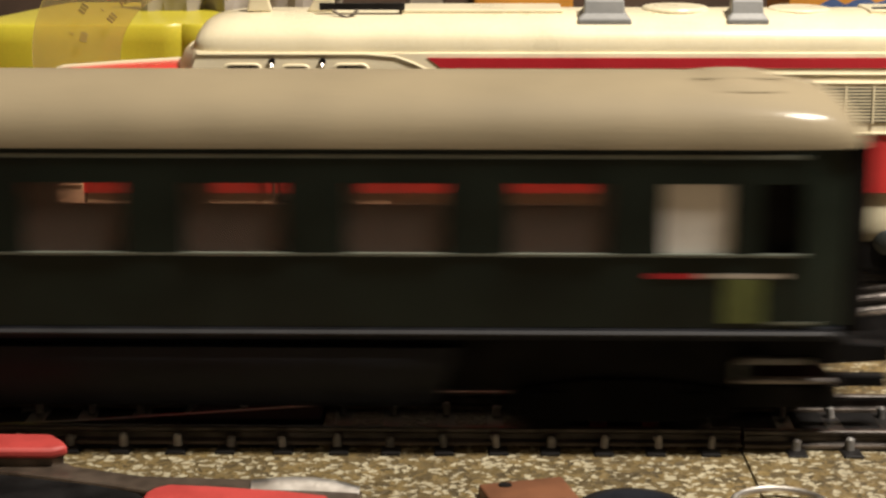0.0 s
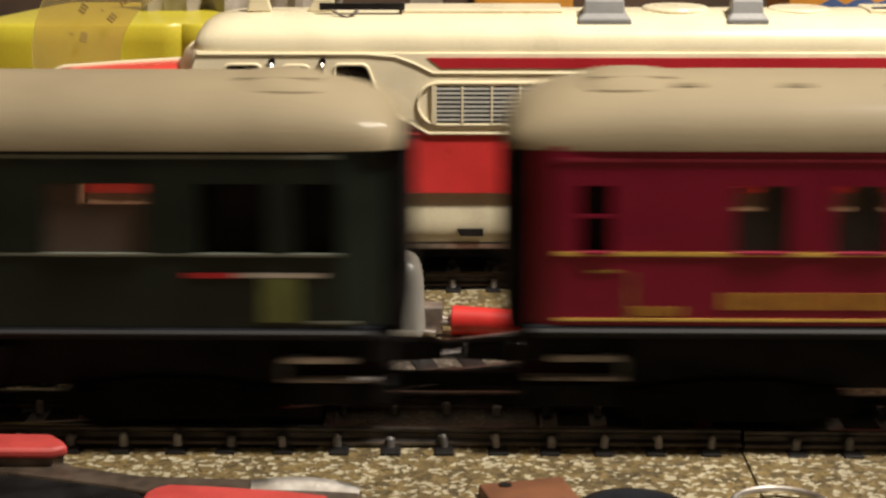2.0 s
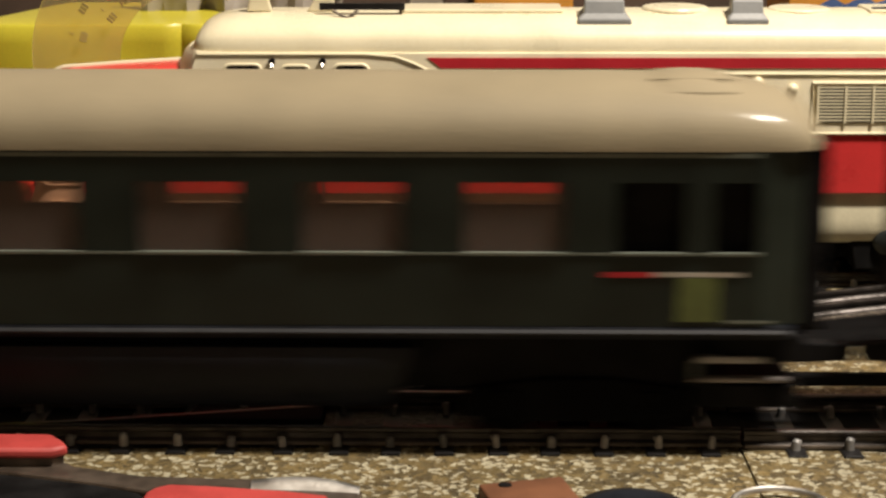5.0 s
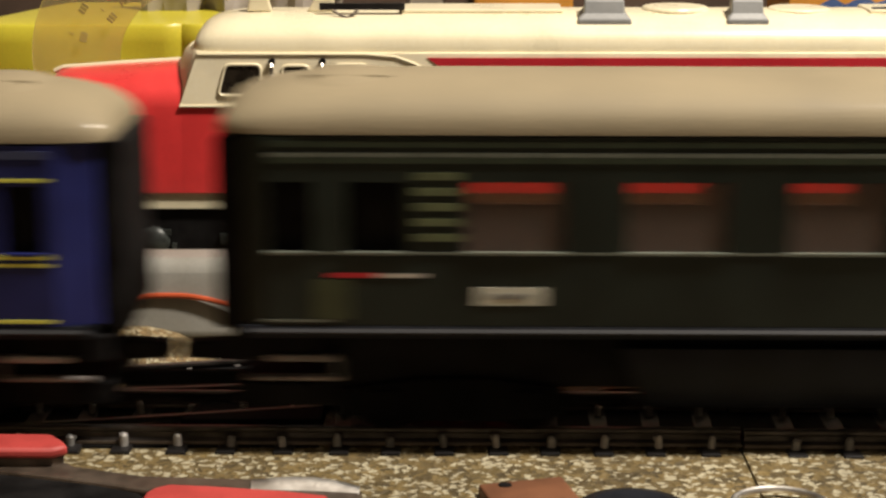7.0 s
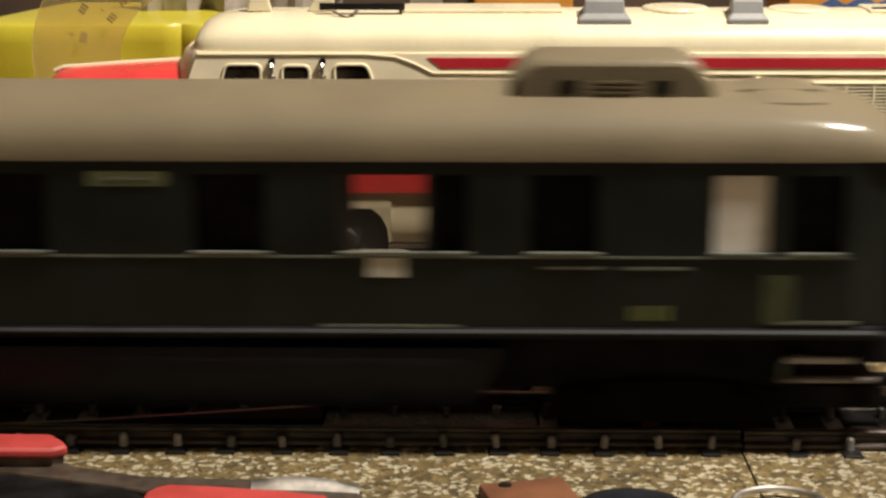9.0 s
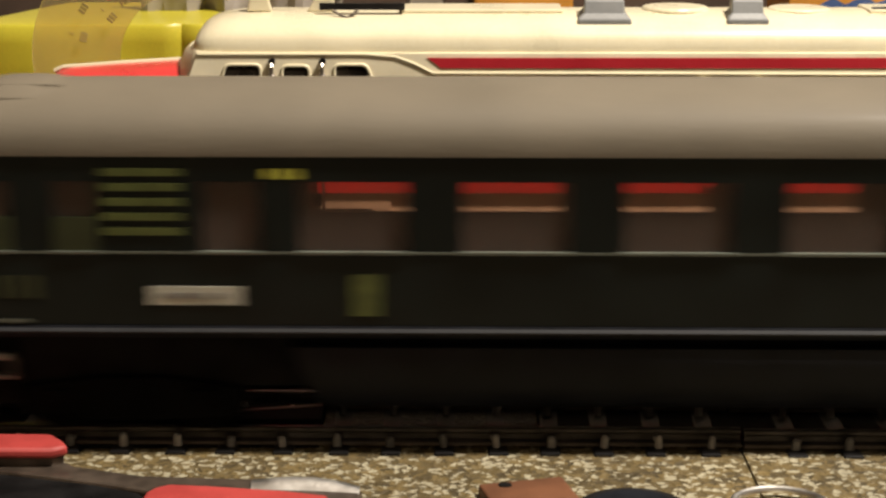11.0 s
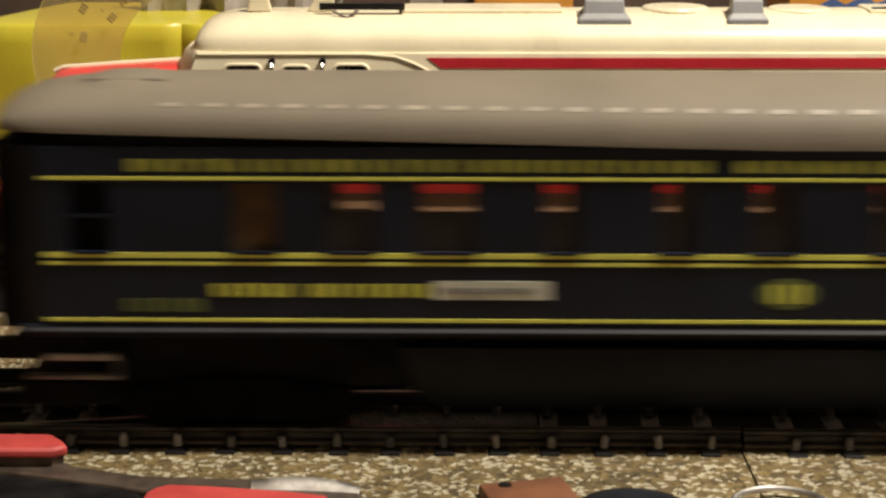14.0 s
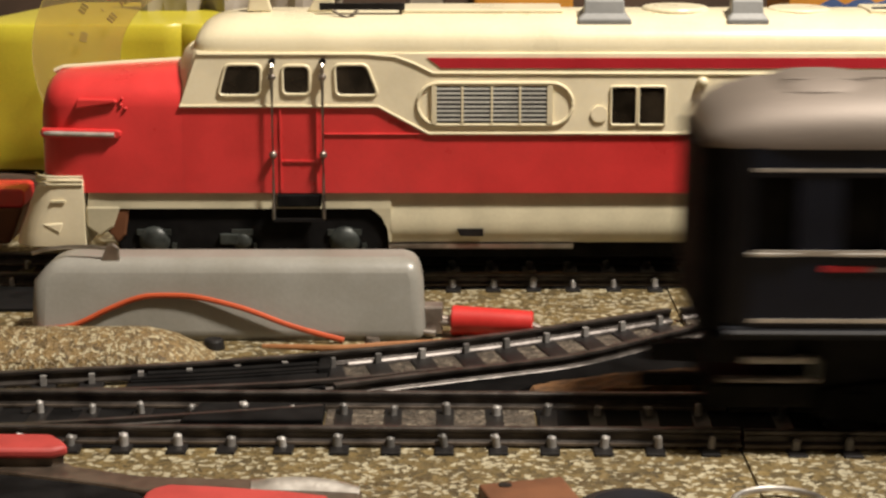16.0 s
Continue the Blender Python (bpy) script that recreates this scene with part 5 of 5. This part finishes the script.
def red_coach(drop, rise, label, roof, sag=0.0):
    w = [(112, 166, "x")] + [(a, a + 95, "o") for a in (380, 553, 710, 950, 1143, 1308, 1475, 1705, 1908, 2068)]
    w += [(2238, 2354, "s"), (2384, 2475, "s"), (2515, 2603, "x")]
    marks = [("bars", 360, 690, 518, 548, OLD_GOLD, 16), ("bars", 208, 300, 543, 560, OLD_GOLD, 5), ("plate", 738, 940, 505, 540, PLATE), ("crest", 995, 1082, 477, 565, OLD_GOLD),
             ("bars", 1230, 1472, 503, 550, CREST_GOLD, 3), ("crest", 1630, 1716, 477, 565, OLD_GOLD), ("bars", 2011, 2325, 520, 549, OLD_GOLD, 15), ("bars", 2395, 2485, 545, 562, OLD_GOLD, 5),
             ("gold_line", 2465, 2515, 480, 486, CREST_GOLD), ("gold_line", 2485, 2495, 486, 570, CREST_GOLD), ("gold_line", 130, 180, 478, 483, CREST_GOLD), ("gold_line", 198, 206, 483, 565, CREST_GOLD)]
    return coach("dining_coach", label, dict(paint=CRIMSON, roof=roof, windows=w, lines=[(282, 288, PINK), (446, 453, GOLD_LINE), (564, 569, GOLD_LINE)], marks=marks, drop=drop, rise=rise, sag=sag,
                                             vents=11, vent_step=190, vent_at=(-8.2, -7.2), top=330, sill=PINK, lining=DARK_INNER, glazing=CLEAR_DARK, vent_mat=BROWN_ROOF))


def sleeping_marks():
    return [("bars", 225, 1240, 284, 305, DIM_GOLD, 34), ("bars", 1275, 2485, 284, 305, DIM_GOLD, 38)]


LINED = [(314, 320, YELLOW_LINE), (448, 457, YELLOW_LINE), (464, 470, YELLOW_LINE), (565, 571, YELLOW_LINE)]


def blue_coach():
    w = [(90, 175, "x"), (235, 305, "d"), (335, 398, "d"), (420, 486, "d"), (542, 610, "d"), (635, 705, "d"), (790, 862, "o")]
    w += [(a + 10, a + 170, "o") for a in (922, 1147, 1370, 1597, 1808, 2028, 2246)] + [(2535, 2605, "d")]
    marks = sleeping_marks() + [("bars", 212, 490, 326, 344, GOLD, 9), ("bars", 528, 715, 326, 344, GOLD, 6), ("bars", 235, 486, 396, 444, OCHRE, 3), ("bars", 542, 705, 396, 444, OCHRE, 2),
                                ("bars", 338, 655, 504, 527, GOLD, 14), ("bars", 200, 330, 530, 552, OLIVE, 6), ("plate", 755, 935, 499, 531, PLATE), ("crest", 1300, 1400, 490, 547, GOLD),
                                ("bars", 1820, 2310, 513, 533, GOLD, 18), ("bars", 2350, 2490, 535, 556, OLIVE, 6)]
    return coach("sleeping_coach", "dark blue tinplate sleeping coach with yellow lining and beige roof",
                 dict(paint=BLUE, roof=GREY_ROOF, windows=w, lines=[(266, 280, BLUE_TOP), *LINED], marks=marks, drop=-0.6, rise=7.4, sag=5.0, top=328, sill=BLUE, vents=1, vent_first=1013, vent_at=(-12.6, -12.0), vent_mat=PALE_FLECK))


def night_coach():
    w = [(120, 190, "x"), (402, 482, "c"), (565, 652, "o"), (722, 828, "o"), (945, 1010, "o"), (1145, 1210, "o"), (1305, 1384, "o"), (1515, 1595, "o"), (1695, 1805, "o"), (1890, 2000, "o"), (2070, 2175, "o")]
    w += [(2248, 2376, "s"), (2400, 2510, "x"), (2528, 2622, "x")]
    marks = sleeping_marks() + [("bars", 367, 752, 503, 526, GOLD, 16), ("plate", 754, 957, 497, 530, PLATE), ("crest", 1322, 1422, 490, 546, GOLD), ("bars", 212, 357, 530, 553, OLIVE, 6),
                                ("bars", 1958, 2340, 505, 527, GOLD, 16), ("bars", 2360, 2500, 535, 557, OLIVE, 6), ("door_print", 2478, 2533, 475, 570, OLIVE_FAINT)]
    return coach("sleeping_coach", "blue-black tinplate sleeping coach with yellow lining and slightly lifted roof",
                 dict(paint=NIGHT, roof=COOL_ROOF, windows=w, lines=LINED, marks=marks, drop=0.1, rise=8.4, tilt=2.3, top=326, sill=NIGHT, lining=DARK_INNER, glazing=CLEAR_DARK, vents=31, vent_step=70, vent_half=13, vent_at=(-12.5, -11.95), vent_mat=PALE_FLECK))


def black_coach():
    w = list(GREEN_WINS) + [(225, 310, "d"), (2375, 2455, "d")]
    marks = [("plate", 433, 568, 496, 530, PLATE), ("bars", 968, 1330, 490, 525, GREY_PRINT, 8), ("bars", 1350, 1745, 490, 525, GREY_PRINT, 9),
             ("red_line", 195, 275, 468, 478, RED_STRIPE), ("white_line", 275, 345, 470, 478, GREY_PRINT), ("red_line", 2340, 2435, 464, 475, RED_STRIPE), ("white_line", 2435, 2565, 466, 474, GREY_PRINT),
             ("door_print", 2465, 2525, 480, 560, OLIVE_FAINT)]
    return coach("passenger_coach", "blue-black tinplate coach with silver lines and silver roof",
                 dict(paint=NIGHT, roof=SILVER_ROOF, windows=w, lines=[(297, 303, WHITE_LINE), (440, 450, WHITE_LINE), (562, 569, WHITE_LINE)], marks=marks, drop=-0.1, rise=8.5, top=313, sill=WHITE_LINE, lining=DARK_INNER, glazing=CLEAR_DARK,
                      rooflabel="satin silver roof", vents=9, vent_step=280, vent_at=(-4.4, -3.4)))


def baggage_coach():
    w = [(872, 1002, "o"), (1107, 1222, "d"), (1477, 1602, "d"), (1735, 1880, "o"), (1892, 1955, "d"), (2062, 2182, "d"), (2382, 2477, "w"), (2512, 2607, "d"), (110, 200, "d"), (520, 640, "d")]
    marks = [("plate", 1297, 1432, 305, 331, PALE_GREEN), ("label_card", 1782, 1845, 449, 490, PLATE), ("door_rail", 1697, 1942, 575, 580, SEAM), ("door_rail", 762, 1007, 572, 578, SEAM), ("bars", 2240, 2315, 540, 566, OLIVE, 4),
             ("hand_rail", 2085, 2195, 470, 475, SEAM), ("hand_rail", 2225, 2340, 471, 476, SEAM), ("door_print", 2470, 2525, 485, 568, OLIVE_FAINT), ("door_sill", 2485, 2635, 566, 572, SEAM)]
    c = coach("baggage_coach", "dark green tinplate baggage coach with a raised roof lookout",
              dict(paint=GREEN_DARK, roof=BROWN_ROOF, windows=w, lines=[(452, 456, SEAM), (583, 587, SEAM)], marks=marks, drop=1.7, rise=8.8, top=310, far_low=545, glazing=CLEAN))
    g = -2.75
    look_out = part("lookout", slab(B(), [(lx(2030), 48.6 + g), (lx(2387), 48.6 + g), (lx(2387), 51.2 + g), (lx(2360), 53.8 + g), (lx(2335), 54.6 + g), (lx(2080), 54.6 + g), (lx(2055), 53.8 + g), (lx(2030), 51.2 + g)], -7.6, 7.6), BROWN_ROOF, c, "beige roof lookout", bevel=0.9, smooth=True)
    for u in (2130, 2295):
        part("lookout_window", box(B(), lx(u - 16), lx(u + 16), -7.75, -7.4, 50.0 + g, 51.8 + g), BLACK, look_out, "dark lookout window")
    for h in (50.0, 50.7, 51.4):
        part("louvre", box(B(), lx(2175), lx(2250), -7.85, -7.5, h + g, h + 0.3 + g), BROWN_ROOF, look_out)
    return c


def olive_coach():
    w = [(110, 206, "h"), (280, 356, "h"), (540, 640, "h")] + [(710 + 282 * i, 897 + 282 * i, "o") for i in range(6)] + [(2405, 2485, "d"), (2540, 2615, "d")]
    marks = [("louvre", 366, 505, 300, 430, OLIVE), ("louvre", 112, 205, 385, 446, OLIVE_FAINT), ("louvre", 282, 355, 385, 446, OLIVE_FAINT), ("plate", 445, 606, 508, 541, PLATE), ("bars", 150, 260, 490, 530, OLIVE_FAINT, 4), ("bars", 650, 720, 300, 318, GOLD, 3), ("door_print", 800, 850, 486, 560, OLIVE), ("door_sill", 90, 230, 568, 574, SEAM)]
    return coach("passenger_coach", "dark green tinplate coach with olive lettering and cool grey roof",
                 dict(paint=GREEN_DARK, roof=COOL_ROOF, windows=w, lines=GREEN_LINES, marks=marks, drop=1.1, rise=8.6))


G1 = "bottle-green tinplate express coach with milky end windows and beige roof"
G2 = "bottle-green tinplate express coach with dark end windows and beige roof"
TRAIN = [green(True, 0.0, 8.6, G1, sag=2.0), red_coach(0.2, 9.0, "crimson tinplate dining coach with gold lining and beige roof", GREY_ROOF, -2.0), green(False, 0.4, 8.9, G2, sag=4.0), green(True, 0.8, 9.4, G1, sag=5.0),
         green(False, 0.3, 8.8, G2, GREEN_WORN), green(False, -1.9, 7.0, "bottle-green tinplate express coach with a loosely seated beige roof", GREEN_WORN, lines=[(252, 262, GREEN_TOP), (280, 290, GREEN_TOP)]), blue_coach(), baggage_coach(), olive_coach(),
         red_coach(0.8, 8.8, "crimson tinplate dining coach with gold lining and brown-grey roof", BROWN_ROOF, 8.0), night_coach(), black_coach()]

# where the left end of the first coach is, in drawing units, second by second
RUN = [(0.0, -1204), (0.5, 80), (1.0, 1355), (1.5, 2594), (2.0, 3838), (2.5, 5016), (3.0, 6200), (3.5, 7352), (4.0, 8386), (4.2, 8788), 
       (6.3, 13303), (6.5, 13791), (7.0, 15035), (7.5, 16180), (8.0, 17265), (8.5, 18331), (9.0, 19350), (9.2, 19725), 
       (11.3, 23866), (11.5, 24293), (12.0, 25228), (12.5, 26207), (13.0, 27223), (13.5, 28264), (14.0, 29267), (14.5, 30361), (15.0, 31412), (15.5, 32426), (16.0, 33428)]


def motions():
    for k, c in enumerate(TRAIN):
        rows = []
        for t, s in RUN:
            x = (s - 2925 * k + 2710 / 2 - 784) * U
            rows.append((t, pose(x * MM, (266.1 - x * math.tan(radians(YAW))) * MM, 0.00275, 0, 0, -YAW)))
        walk(c, rows)


motions()
